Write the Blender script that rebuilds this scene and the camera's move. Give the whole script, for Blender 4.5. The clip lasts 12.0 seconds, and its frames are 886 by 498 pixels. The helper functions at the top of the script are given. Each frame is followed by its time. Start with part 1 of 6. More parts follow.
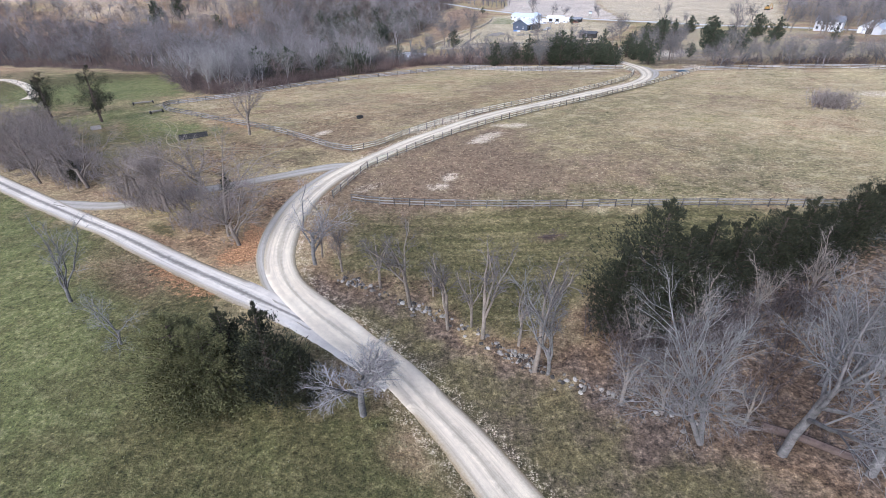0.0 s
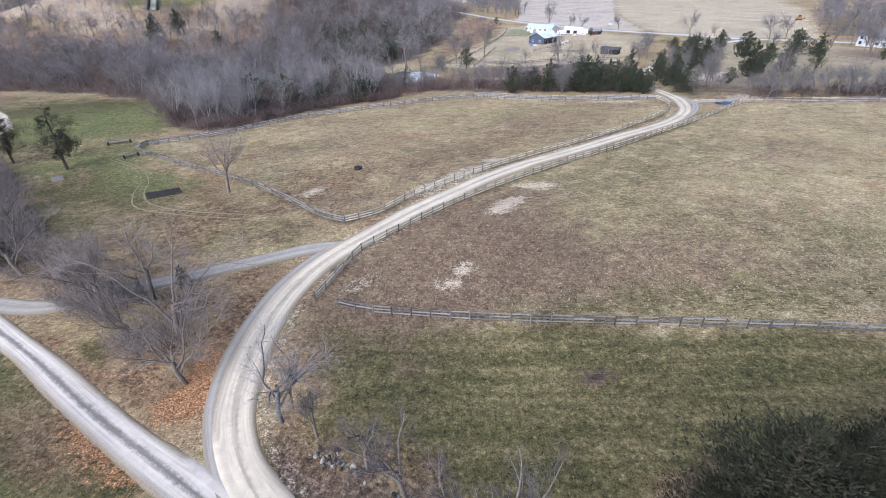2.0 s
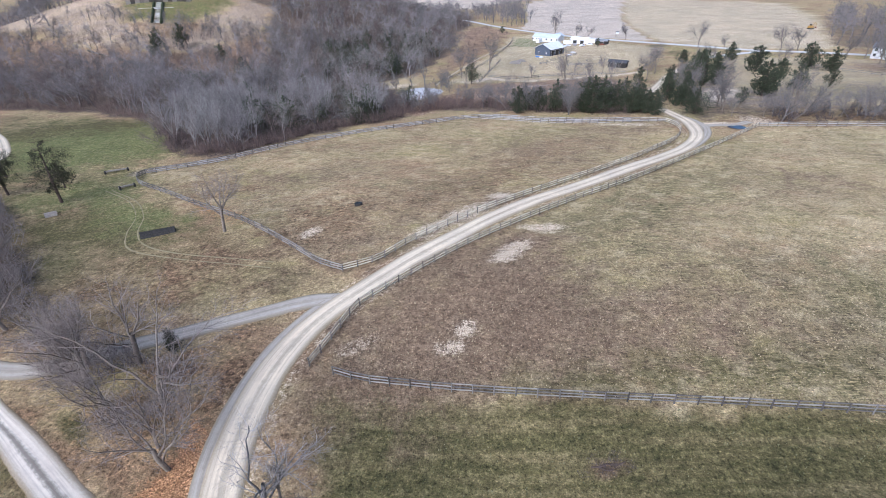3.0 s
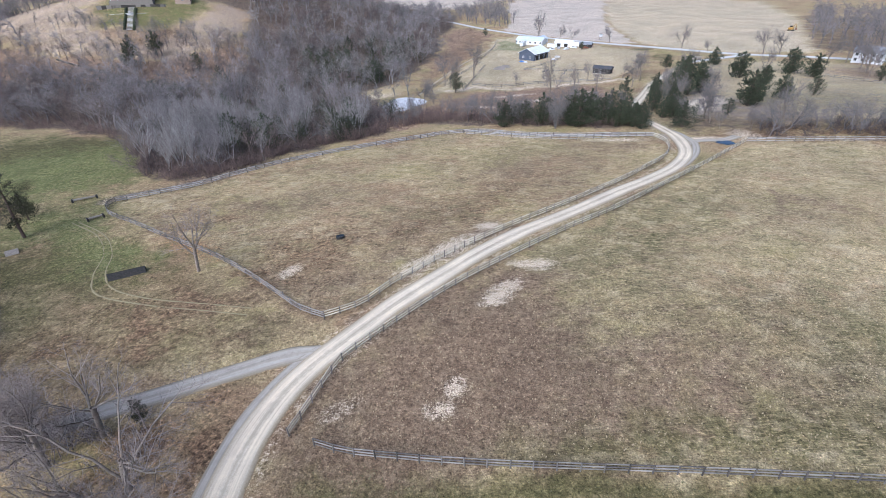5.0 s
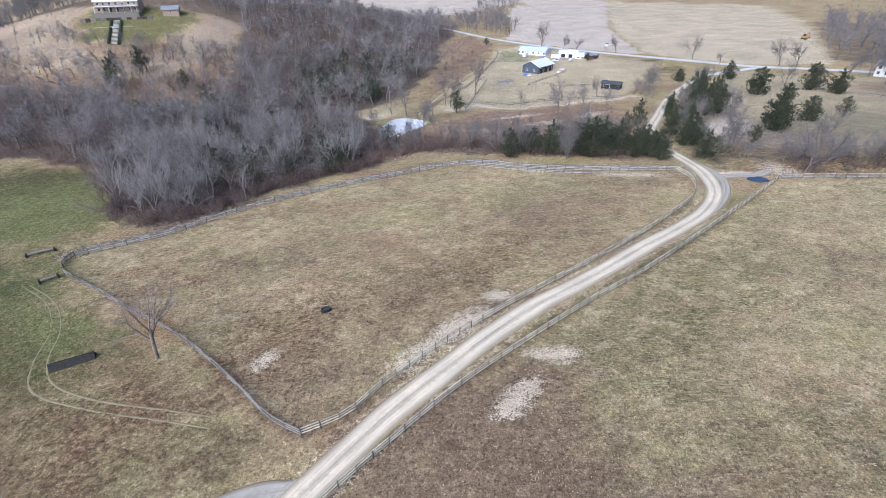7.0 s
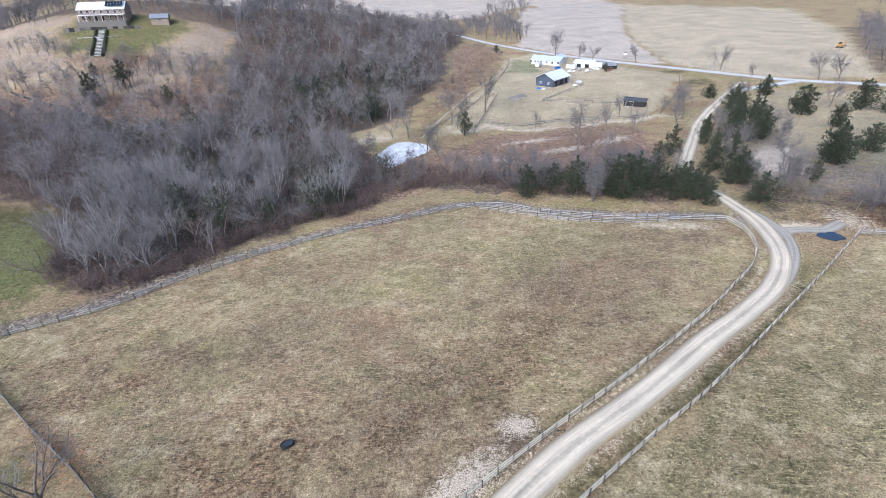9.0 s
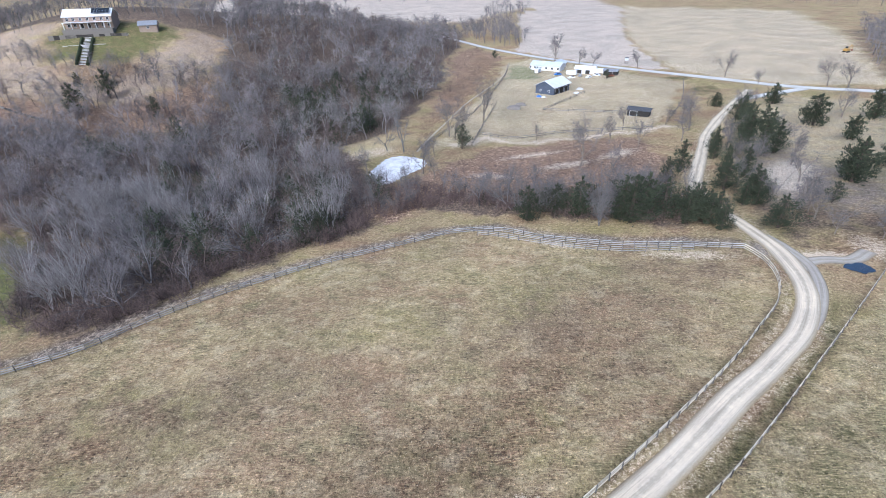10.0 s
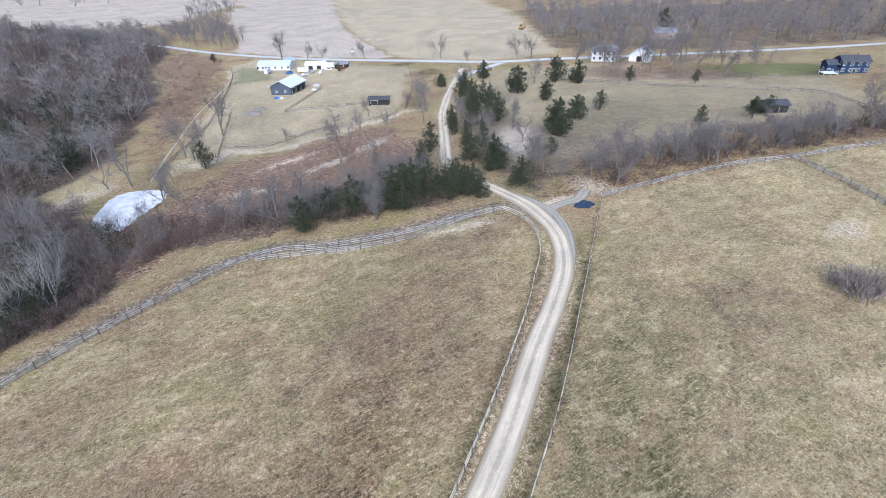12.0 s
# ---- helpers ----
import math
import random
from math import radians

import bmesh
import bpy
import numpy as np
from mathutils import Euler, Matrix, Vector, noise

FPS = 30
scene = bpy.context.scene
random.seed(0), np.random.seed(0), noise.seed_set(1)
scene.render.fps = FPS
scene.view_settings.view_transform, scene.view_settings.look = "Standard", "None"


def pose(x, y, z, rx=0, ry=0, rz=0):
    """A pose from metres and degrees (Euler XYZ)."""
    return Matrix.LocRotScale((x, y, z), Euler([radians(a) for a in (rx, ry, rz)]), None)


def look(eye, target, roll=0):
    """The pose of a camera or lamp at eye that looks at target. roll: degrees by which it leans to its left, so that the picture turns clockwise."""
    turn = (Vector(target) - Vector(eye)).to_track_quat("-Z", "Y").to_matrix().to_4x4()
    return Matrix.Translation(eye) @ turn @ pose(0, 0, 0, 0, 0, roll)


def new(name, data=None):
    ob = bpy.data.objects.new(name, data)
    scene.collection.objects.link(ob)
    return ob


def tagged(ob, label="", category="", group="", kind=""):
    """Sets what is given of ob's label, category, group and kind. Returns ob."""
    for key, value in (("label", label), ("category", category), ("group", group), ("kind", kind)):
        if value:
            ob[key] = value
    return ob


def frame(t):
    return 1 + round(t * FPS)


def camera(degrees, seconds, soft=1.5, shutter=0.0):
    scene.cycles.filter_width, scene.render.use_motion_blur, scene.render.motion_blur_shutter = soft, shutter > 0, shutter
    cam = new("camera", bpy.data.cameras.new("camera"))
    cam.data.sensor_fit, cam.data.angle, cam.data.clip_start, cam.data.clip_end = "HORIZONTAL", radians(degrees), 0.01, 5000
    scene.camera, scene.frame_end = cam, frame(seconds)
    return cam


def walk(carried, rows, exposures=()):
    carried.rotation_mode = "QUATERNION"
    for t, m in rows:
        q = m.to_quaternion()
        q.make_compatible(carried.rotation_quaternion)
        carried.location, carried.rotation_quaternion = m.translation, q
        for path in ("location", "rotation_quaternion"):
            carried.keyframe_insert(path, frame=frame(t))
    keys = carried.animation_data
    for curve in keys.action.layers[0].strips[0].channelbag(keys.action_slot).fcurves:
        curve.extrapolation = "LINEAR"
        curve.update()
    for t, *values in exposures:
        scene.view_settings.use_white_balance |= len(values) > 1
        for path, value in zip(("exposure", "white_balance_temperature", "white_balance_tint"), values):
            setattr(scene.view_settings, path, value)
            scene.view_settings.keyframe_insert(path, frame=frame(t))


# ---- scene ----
# The camera: a drone that climbs over a farm lane, then turns to its right.
cam = camera(85.2, 12.0, soft=0.75)
PATH = [
    (0, (0.73, -0.308, 31.732), (0.715, 1.409, 30.707), -0.1),
    (0.5, (0.688, 5.068, 32.035), (0.672, 6.783, 31.007), -0.1),
    (1, (0.587, 10.945, 32.384), (0.566, 12.661, 31.356), -0.2),
    (1.5, (0.401, 16.772, 33.942), (0.364, 18.49, 32.919), -0.2),
    (2, (0.376, 21.978, 36.063), (0.319, 23.699, 35.044), -0.4),
    (2.5, (0.558, 26.082, 38.359), (0.484, 27.804, 37.344), -0.6),
    (3, (0.717, 28.933, 40.818), (0.637, 30.656, 39.806), -0.7),
    (5, (0.61, 35.84, 45.116), (0.585, 37.558, 44.091), -0.8),
    (5.5, (0.485, 39.462, 45.362), (0.462, 41.18, 44.339), -0.9),
    (6, (0.353, 43.679, 46.29), (0.329, 45.399, 45.269), -1.0),
    (6.5, (0.282, 48.513, 47.753), (0.256, 50.234, 46.734), -1.1),
    (7, (0.196, 53.72, 48.857), (0.17, 55.44, 47.837), -1.1),
    (9, (0.776, 79.031, 50.741), (0.72, 80.751, 49.723), -1.3),
    (9.5, (1.175, 84.853, 51.604), (1.066, 86.574, 50.59), -1.4),
    (10, (1.28, 89.224, 52.282), (1.228, 90.946, 51.267), -1.5),
    (10.2, (1.48, 90.5, 52.33), (1.548, 92.214, 51.31), -1.6),
    (10.5, (1.725, 92.053, 52.387), (2.115, 93.719, 51.353), -1.8),
    (10.7, (1.48, 92.75, 52.42), (2.095, 94.336, 51.375), -1.8),
    (11, (1.208, 93.644, 52.458), (1.945, 95.177, 51.407), -1.7),
    (11.5, (1.198, 94.477, 52.255), (1.956, 96.0, 51.204), -1.8),
    (12, (1.056, 94.835, 52.129), (1.861, 96.333, 51.076), -1.7),
]
walk(cam, [(t, look(eye, target, roll)) for t, eye, target, roll in PATH], exposures=[(0.0, 0.36, 4990, 12), (3.0, 0.27, 5000, 12), (6.0, 0.26, 5000, 10), (9.5, 0.31, 4950, 10), (10.5, 0.32, 4910, 9), (12.0, 0.27, 4940, 9)])

# Light: a bright, thinly overcast winter sky, with the sun diffused high on the right behind the camera.
SUN_HEIGHT, SUN_TURN = 38.0, 215.0
world = bpy.data.worlds.new("sky")
scene.world = world
world.use_nodes = True
wn = world.node_tree.nodes
sky = wn.new("ShaderNodeTexSky")
sky.sky_type, sky.sun_disc = "NISHITA", False
sky.sun_elevation, sky.sun_rotation = radians(SUN_HEIGHT), radians(SUN_TURN)
sky.air_density, sky.dust_density, sky.ozone_density = 1.0, 8.0, 1.0
wn["Background"].inputs["Strength"].default_value = 0.15
world.node_tree.links.new(sky.outputs["Color"], wn["Background"].inputs["Color"])
sun = new("sun", bpy.data.lights.new("sun", "SUN"))
sun.data.energy, sun.data.angle, sun.data.color = 1.3, radians(50), (1.0, 0.97, 0.93)
a = radians(SUN_TURN)
sun.matrix_world = look((300 * math.sin(a), 300 * math.cos(a), 300 * math.tan(radians(SUN_HEIGHT))), (0, 0, 0))


# The lie of the land.
def land(x, y):
    """Height of the ground, for numbers or arrays."""
    def mound(cx, cy, sx, sy):
        return np.exp(-((x - cx) / sx) ** 2 - ((y - cy) / sy) ** 2)
    return (-4.7 + 3.04 * np.tanh(x / 80) - 3.3 * np.tanh((y - 210) / 60) + 45 * mound(-210, 420, 130, 100)
            - 4.3 * mound(8, 28, 32, 32) + 4 * mound(260, 400, 130, 130) + 1.6 * mound(15, 105, 55, 35)
            - 3.5 * mound(70, 420, 90, 120) + 3 * mound(160, 180, 60, 60) + 20 * mound(-105, 520, 62, 80))


def gz(x, y):
    return float(land(float(x), float(y)))


# ---- small mesh kit ----
class Geo:
    """Gathers corners and faces for one mesh."""

    def __init__(self):
        self.v, self.f, self.smooth = [], [], False

    def tube(self, points, radii, sides):
        base = len(self.v)
        for i, (p, r) in enumerate(zip(points, radii)):
            d = (points[min(i + 1, len(points) - 1)] - points[max(i - 1, 0)]).normalized()
            u = d.orthogonal().normalized()
            w = d.cross(u)
            for k in range(sides):
                ang = 2 * math.pi * k / sides
                self.v.append(tuple(p + (u * math.cos(ang) + w * math.sin(ang)) * r))
        for i in range(len(points) - 1):
            for k in range(sides):
                m, n = base + i * sides + k, base + i * sides + (k + 1) % sides
                self.f.append((m, n, n + sides, m + sides))
        return self

    def spike(self, p, tip, r):
        d = (tip - p).normalized()
        u = d.orthogonal().normalized() * r
        w = d.cross(u)
        b = len(self.v)
        self.v += [tuple(p + u), tuple(p - u * 0.5 + w * 0.87), tuple(p - u * 0.5 - w * 0.87), tuple(tip)]
        self.f += [(b, b + 1, b + 3), (b + 1, b + 2, b + 3), (b + 2, b, b + 3)]

    def sliver(self, p, tip, r, turn):
        """A distant twig: one long thin blade."""
        d = (tip - p).normalized()
        u = d.orthogonal().normalized()
        u = (u * math.cos(turn) + d.cross(u) * math.sin(turn)) * r
        b = len(self.v)
        self.v += [tuple(p + u), tuple(p - u), tuple(tip)]
        self.f.append((b, b + 1, b + 2))

    def box(self, x0, y0, z0, x1, y1, z1, bev=0.0, m=None):
        """A box; with bev its upright and top edges are chamfered."""
        bm = bmesh.new()
        bmesh.ops.create_cube(bm, size=1)
        for c in bm.verts:
            c.co = Vector((x0 if c.co.x < 0 else x1, y0 if c.co.y < 0 else y1, z0 if c.co.z < 0 else z1))
        if bev:
            bmesh.ops.bevel(bm, geom=bm.edges[:], offset=bev, segments=1, affect="EDGES")
        return self.add(bm, m)

    def add(self, bm, m=None):
        if m is not None:
            bm.transform(m)
        bm.verts.index_update()
        base = len(self.v)
        self.v += [tuple(c.co) for c in bm.verts]
        self.f += [tuple(base + c.index for c in face.verts) for face in bm.faces]
        bm.free()
        return self

    def poly(self, points):
        b = len(self.v)
        self.v += [tuple(p) for p in points]
        self.f.append(tuple(range(b, b + len(points))))
        return self

    def prism(self, outline, z0, z1):
        """An upright prism over a flat outline."""
        b, n = len(self.v), len(outline)
        self.v += [(x, y, z0) for x, y in outline] + [(x, y, z1) for x, y in outline]
        self.f += [(b + i, b + (i + 1) % n, b + n + (i + 1) % n, b + n + i) for i in range(n)]
        self.f += [tuple(b + n + i for i in range(n)), tuple(b + i for i in reversed(range(n)))]
        return self

    def mesh(self, name, material):
        me = bpy.data.meshes.new(name)
        me.from_pydata(self.v, [], self.f)
        me.materials.append(material)
        if self.smooth:
            me.shade_smooth()
        return me


def part(name, geo, material, parent=None, label="", m=None):
    """One mesh object under a thing or a part."""
    me = geo.mesh(name, material) if isinstance(geo, Geo) else geo
    ob = new(name, me)
    if parent is not None:
        ob.parent = parent
    if m is not None:
        ob.matrix_basis = m
    return tagged(ob, label)


def thing(name, x, y, turn=0.0, label="", category="", group="", z=None, kind=""):
    ob = new(name)
    ob.matrix_basis = pose(x, y, gz(x, y) if z is None else z, 0, 0, turn)
    return tagged(ob, label, category, group, kind)


# ---- materials ----
def material(name, rough=0.9, metal=0.0):
    mat = bpy.data.materials.new(name)
    mat.use_nodes = True
    b = mat.node_tree.nodes["Principled BSDF"]
    b.inputs["Roughness"].default_value, b.inputs["Metallic"].default_value = rough, metal
    b.inputs["Specular IOR Level"].default_value = 0.25
    return mat, mat.node_tree.nodes, mat.node_tree.links, b


def noise_node(nodes, links, scale, detail=4, vector=None, rough=0.6):
    n = nodes.new("ShaderNodeTexNoise")
    n.inputs["Scale"].default_value, n.inputs["Detail"].default_value, n.inputs["Roughness"].default_value = scale, detail, rough
    if vector is not None:
        links.new(vector, n.inputs["Vector"])
    return n.outputs["Fac"]


def harder(nodes, links, fac):
    """Noise spread over its whole range."""
    m = nodes.new("ShaderNodeMapRange")
    m.inputs["From Min"].default_value, m.inputs["From Max"].default_value = 0.33, 0.67
    links.new(fac, m.inputs["Value"])
    return m.outputs["Result"]


def ramp(nodes, links, fac, stops):
    r = nodes.new("ShaderNodeValToRGB")
    e = r.color_ramp.elements
    while len(e) < len(stops):
        e.new(0.5)
    for k, (at, c) in zip(e, stops):
        k.position, k.color = at, (*c, 1) if len(c) == 3 else c
    links.new(fac, r.inputs["Fac"])
    return r.outputs["Color"]


def mix(nodes, links, fac, a, b, how="MIX"):
    m = nodes.new("ShaderNodeMix")
    m.data_type, m.blend_type = "RGBA", how
    for socket, val in ((m.inputs["Factor"], fac), (m.inputs["A"], a), (m.inputs["B"], b)):
        if isinstance(val, (int, float)):
            socket.default_value = val
        elif isinstance(val, tuple):
            socket.default_value = (*val, 1)
        else:
            links.new(val, socket)
    return m.outputs["Result"]


def calc(nodes, links, op, *args, clamp=False):
    m = nodes.new("ShaderNodeMath")
    m.operation, m.use_clamp = op, clamp
    for socket, val in zip(m.inputs, args):
        if isinstance(val, (int, float)):
            socket.default_value = val
        else:
            links.new(val, socket)
    return m.outputs[0]


def bump(nodes, links, b, height, strength, distance):
    n = nodes.new("ShaderNodeBump")
    n.inputs["Strength"].default_value, n.inputs["Distance"].default_value = strength, distance
    links.new(height, n.inputs["Height"])
    links.new(n.outputs["Normal"], b.inputs["Normal"])


def where(nodes):
    """World place."""
    return nodes.new("ShaderNodeNewGeometry").outputs["Position"]


def plain(name, dark, light, scale=3.0, rough=0.85, metal=0.0, relief=0.0, by_object=0.0):
    """A surface of two tones: coarse and fine variation, and some relief."""
    mat, n, l, b = material(name, rough, metal)
    tex = n.new("ShaderNodeTexCoord").outputs["Object"]
    c1, c2 = noise_node(n, l, scale, 5, tex), noise_node(n, l, scale * 9, 3, tex)
    fac = calc(n, l, "ADD", calc(n, l, "MULTIPLY", c1, 0.6), calc(n, l, "MULTIPLY", c2, 0.4))
    if by_object:
        rnd = n.new("ShaderNodeObjectInfo").outputs["Random"]
        fac = calc(n, l, "ADD", fac, calc(n, l, "MULTIPLY", calc(n, l, "SUBTRACT", rnd, 0.5), by_object))
    l.new(ramp(n, l, fac, [(0.3, dark), (0.7, light)]), b.inputs["Base Color"])
    if relief:
        bump(n, l, b, c2, 0.6, relief)
    return mat


def island_tone(name, dark, light, rough=0.9, scale=0.35):
    """For foliage, twigs and litter: each small piece has its own tone, and the tone drifts over metres."""
    mat, n, l, b = material(name, rough)
    isl = n.new("ShaderNodeNewGeometry").outputs["Random Per Island"]
    drift = noise_node(n, l, scale, 3, where(n))
    fac = calc(n, l, "ADD", calc(n, l, "MULTIPLY", isl, 0.55), calc(n, l, "MULTIPLY", drift, 0.5))
    l.new(ramp(n, l, fac, [(0.15, dark), (0.85, light)]), b.inputs["Base Color"])
    return mat


BARK_PALE = plain("pale_bark", (0.05, 0.046, 0.044), (0.27, 0.255, 0.245), 26.0, 0.95, relief=0.03)
BARK = plain("bark", (0.075, 0.06, 0.048), (0.36, 0.305, 0.25), 26.0, 0.95, relief=0.03)
TWIG = island_tone("bare_twigs", (0.09, 0.075, 0.066), (0.35, 0.3, 0.265))
TWIG_PALE = island_tone("pale_twigs", (0.075, 0.071, 0.068), (0.285, 0.271, 0.26))
TWIG_WOOD = island_tone("wood_twigs", (0.06, 0.053, 0.052), (0.31, 0.283, 0.275), scale=0.05)
TWIG_BROWN = island_tone("brown_wood_twigs", (0.05, 0.039, 0.034), (0.25, 0.195, 0.172), scale=0.05)
TWIG_YARD = island_tone("yard_twigs", (0.06, 0.053, 0.051), (0.27, 0.247, 0.24), scale=0.1)
TWIG_RED = island_tone("red_brush", (0.07, 0.05, 0.045), (0.24, 0.175, 0.15), scale=0.12)
NEEDLE = island_tone("cedar_needles", (0.008, 0.0095, 0.006), (0.052, 0.053, 0.027), scale=0.7)
NEEDLE_OLIVE = island_tone("olive_cedar_needles", (0.04, 0.041, 0.017), (0.18, 0.17, 0.07), scale=0.7)
TWIG_SILVER = island_tone("silver_twigs", (0.12, 0.11, 0.105), (0.41, 0.385, 0.37), scale=0.1)
NEEDLE_FAR = island_tone("grey_green_needles", (0.017, 0.022, 0.013), (0.085, 0.096, 0.056), scale=0.4)
CEDAR_BARK = plain("cedar_bark", (0.05, 0.035, 0.03), (0.16, 0.12, 0.1), 2.0, 0.95, relief=0.02)
RAIL_GREY = plain("weathered_rail", (0.1, 0.092, 0.085), (0.29, 0.268, 0.248), 4.0, 0.9, relief=0.004, by_object=0.5)
RAIL_PALE = plain("silvery_rail", (0.19, 0.185, 0.185), (0.42, 0.41, 0.405), 4.0, 0.9, relief=0.004, by_object=0.5)
RAIL_TAN = plain("tan_rail", (0.37, 0.33, 0.25), (0.7, 0.64, 0.51), 4.0, 0.9, relief=0.004, by_object=0.5)
POST_WOOD = plain("post_wood", (0.06, 0.053, 0.047), (0.22, 0.2, 0.18), 5.0, 0.95, relief=0.006, by_object=0.4)
STONE = plain("field_stone", (0.05, 0.045, 0.04), (0.21, 0.19, 0.165), 1.5, 0.9, relief=0.03, by_object=0.9)
PALE_STONE = plain("pale_stone", (0.16, 0.146, 0.124), (0.42, 0.39, 0.34), 1.5, 0.9, relief=0.02, by_object=0.4)
DARK_WOOD = plain("dark_board", (0.015, 0.015, 0.016), (0.06, 0.055, 0.05), 3.0, 0.8, relief=0.004)
LOG_WOOD = plain("log_wood", (0.13, 0.115, 0.1), (0.36, 0.32, 0.28), 3.0, 0.9, relief=0.01)
WHITE_PAINT = plain("white_paint", (0.6, 0.61, 0.63), (0.82, 0.83, 0.85), 0.8, 0.6)
WHITE_METAL = plain("white_metal_roof", (0.62, 0.63, 0.65), (0.85, 0.86, 0.87), 0.5, 0.4)
PALE_BLUE_ROOF = plain("pale_blue_roof", (0.42, 0.48, 0.56), (0.62, 0.67, 0.74), 0.6, 0.6)
GREY_ROOF = plain("grey_shingles", (0.16, 0.17, 0.19), (0.33, 0.34, 0.37), 1.5, 0.9, relief=0.01)
DARK_ROOF = plain("dark_shingles", (0.04, 0.043, 0.05), (0.11, 0.115, 0.13), 1.5, 0.9, relief=0.01)
BLUE_SIDING = plain("blue_siding", (0.014, 0.028, 0.07), (0.03, 0.055, 0.125), 1.0, 0.6)
NAVY_SIDING = plain("slate_blue_boards", (0.05, 0.06, 0.085), (0.11, 0.13, 0.175), 1.0, 0.8)
BRICK_TAN = plain("tan_masonry", (0.27, 0.2, 0.16), (0.45, 0.36, 0.29), 2.0, 0.9, relief=0.01)
PAVING = plain("pale_paving", (0.45, 0.43, 0.41), (0.68, 0.66, 0.63), 1.0, 0.85)
TARP_BLUE = plain("blue_tarp", (0.03, 0.1, 0.35), (0.1, 0.25, 0.6), 1.0, 0.4)
RUBBER = plain("black_rubber", (0.012, 0.012, 0.013), (0.05, 0.05, 0.05), 4.0, 0.6)
YELLOW_PAINT = plain("machine_yellow", (0.35, 0.2, 0.05), (0.55, 0.34, 0.1), 1.5, 0.5)
RUST_PAINT = plain("rust_red_paint", (0.14, 0.05, 0.03), (0.3, 0.12, 0.07), 1.5, 0.6)
STEEL = plain("dull_steel", (0.3, 0.3, 0.31), (0.55, 0.55, 0.56), 2.0, 0.4, 0.8)
mat_glass, gn, gl, gb = material("window_glass", 0.08)
gb.inputs["Base Color"].default_value, gb.inputs["Specular IOR Level"].default_value = (0.02, 0.025, 0.03, 1), 0.8
GLASS = mat_glass


def water_material(name, body, ripple):
    mat, n, l, b = material(name, 0.06)
    b.inputs["Base Color"].default_value = (*body, 1)
    b.inputs["Specular IOR Level"].default_value = 1.0
    bump(n, l, b, noise_node(n, l, ripple, 4, where(n)), 0.15, 0.02)
    return mat


POND_WATER = water_material("trough_water", (0.05, 0.055, 0.06), 1.5)
# Pond water: white sky reflection and darker tree reflections painted as base colour.
POND_SHEEN = plain("painted_pond_sheen", (0.42, 0.42, 0.43), (0.95, 0.95, 0.95), 0.3, 0.06)
# Dark brush tone; in the woods and copse it stands for shade among stems.
SHADE_DARK_BRUSH = island_tone("shade_dark_brush", (0.035, 0.028, 0.025), (0.135, 0.11, 0.102), scale=0.2)
BLUE_WATER = water_material("blue_water", (0.03, 0.042, 0.065), 2.5)


# ---- plan: lanes, fences, edges ----
def curve(points, step):
    """A smooth line through plan points, as an array with a point about every step metres."""
    p = np.array(points, float)
    p = np.vstack([2 * p[0] - p[1], p, 2 * p[-1] - p[-2]])
    out = []
    for i in range(1, len(p) - 2):
        n = max(2, int(np.linalg.norm(p[i + 1] - p[i]) / step))
        t = np.linspace(0, 1, n, endpoint=False)[:, None]
        out.append(0.5 * (2 * p[i] + (p[i + 1] - p[i - 1]) * t + (2 * p[i - 1] - 5 * p[i] + 4 * p[i + 1] - p[i + 2]) * t ** 2
                          + (3 * p[i] - p[i - 1] - 3 * p[i + 1] + p[i + 2]) * t ** 3))
    return np.vstack(out + [p[-2:-1]])


def distance(x, y, line):
    """Distance of each point to a broken line."""
    best = np.full(np.shape(x), 1e9)
    for (ax, ay), (bx, by) in zip(line[:-1], line[1:]):
        dx, dy = bx - ax, by - ay
        t = np.clip(((x - ax) * dx + (y - ay) * dy) / max(dx * dx + dy * dy, 1e-9), 0, 1)
        best = np.minimum(best, np.hypot(x - ax - t * dx, y - ay - t * dy))
    return best


def inside(x, y, ring):
    odd = np.zeros(np.shape(x), bool)
    for (ax, ay), (bx, by) in zip(ring, ring[1:] + ring[:1]):
        cross = (ay > y) != (by > y)
        odd ^= cross & (x < (bx - ax) * (y - ay) / ((by - ay) or 1e-9) + ax)
    return odd


def area(x, y, ring, soft):
    """1 inside the ring and 0 outside, over a soft edge."""
    d = distance(x, y, ring + ring[:1])
    d = np.where(inside(x, y, ring), d, -d)
    return np.clip(0.5 + d / (2 * soft), 0, 1)


def spot(x, y, cx, cy, rx, ry, turn=0):
    c, s = math.cos(radians(turn)), math.sin(radians(turn))
    u, v = (x - cx) * c + (y - cy) * s, -(x - cx) * s + (y - cy) * c
    return np.exp(-((u / rx) ** 2 + (v / ry) ** 2) ** 1.5)


LANE = [(40, -40), (25, -10), (15, 8), (10.5, 15.5), (6.0, 22.7), (2.8, 27.6), (-0.9, 32.0), (-5.2, 36.8), (-10.7, 41.2), (-15.8, 45.6), (-19.8, 50.3), (-22.3, 56.3), (-23.2, 64.5), (-22.2, 73.3),
        (-19.0, 81.6), (-11.6, 91.2), (-2.7, 101.0), (11.9, 115.0), (25.0, 124.8), (40.0, 137.0), (48.9, 143.6), (58.0, 151.8), (65.2, 162.5), (68.5, 176.6), (68.0, 190), (66.5, 202),
        (68.3, 215.1), (75, 229), (81.8, 242.0), (96.7, 269.7), (115.8, 297.5), (134.0, 321), (148, 338)]
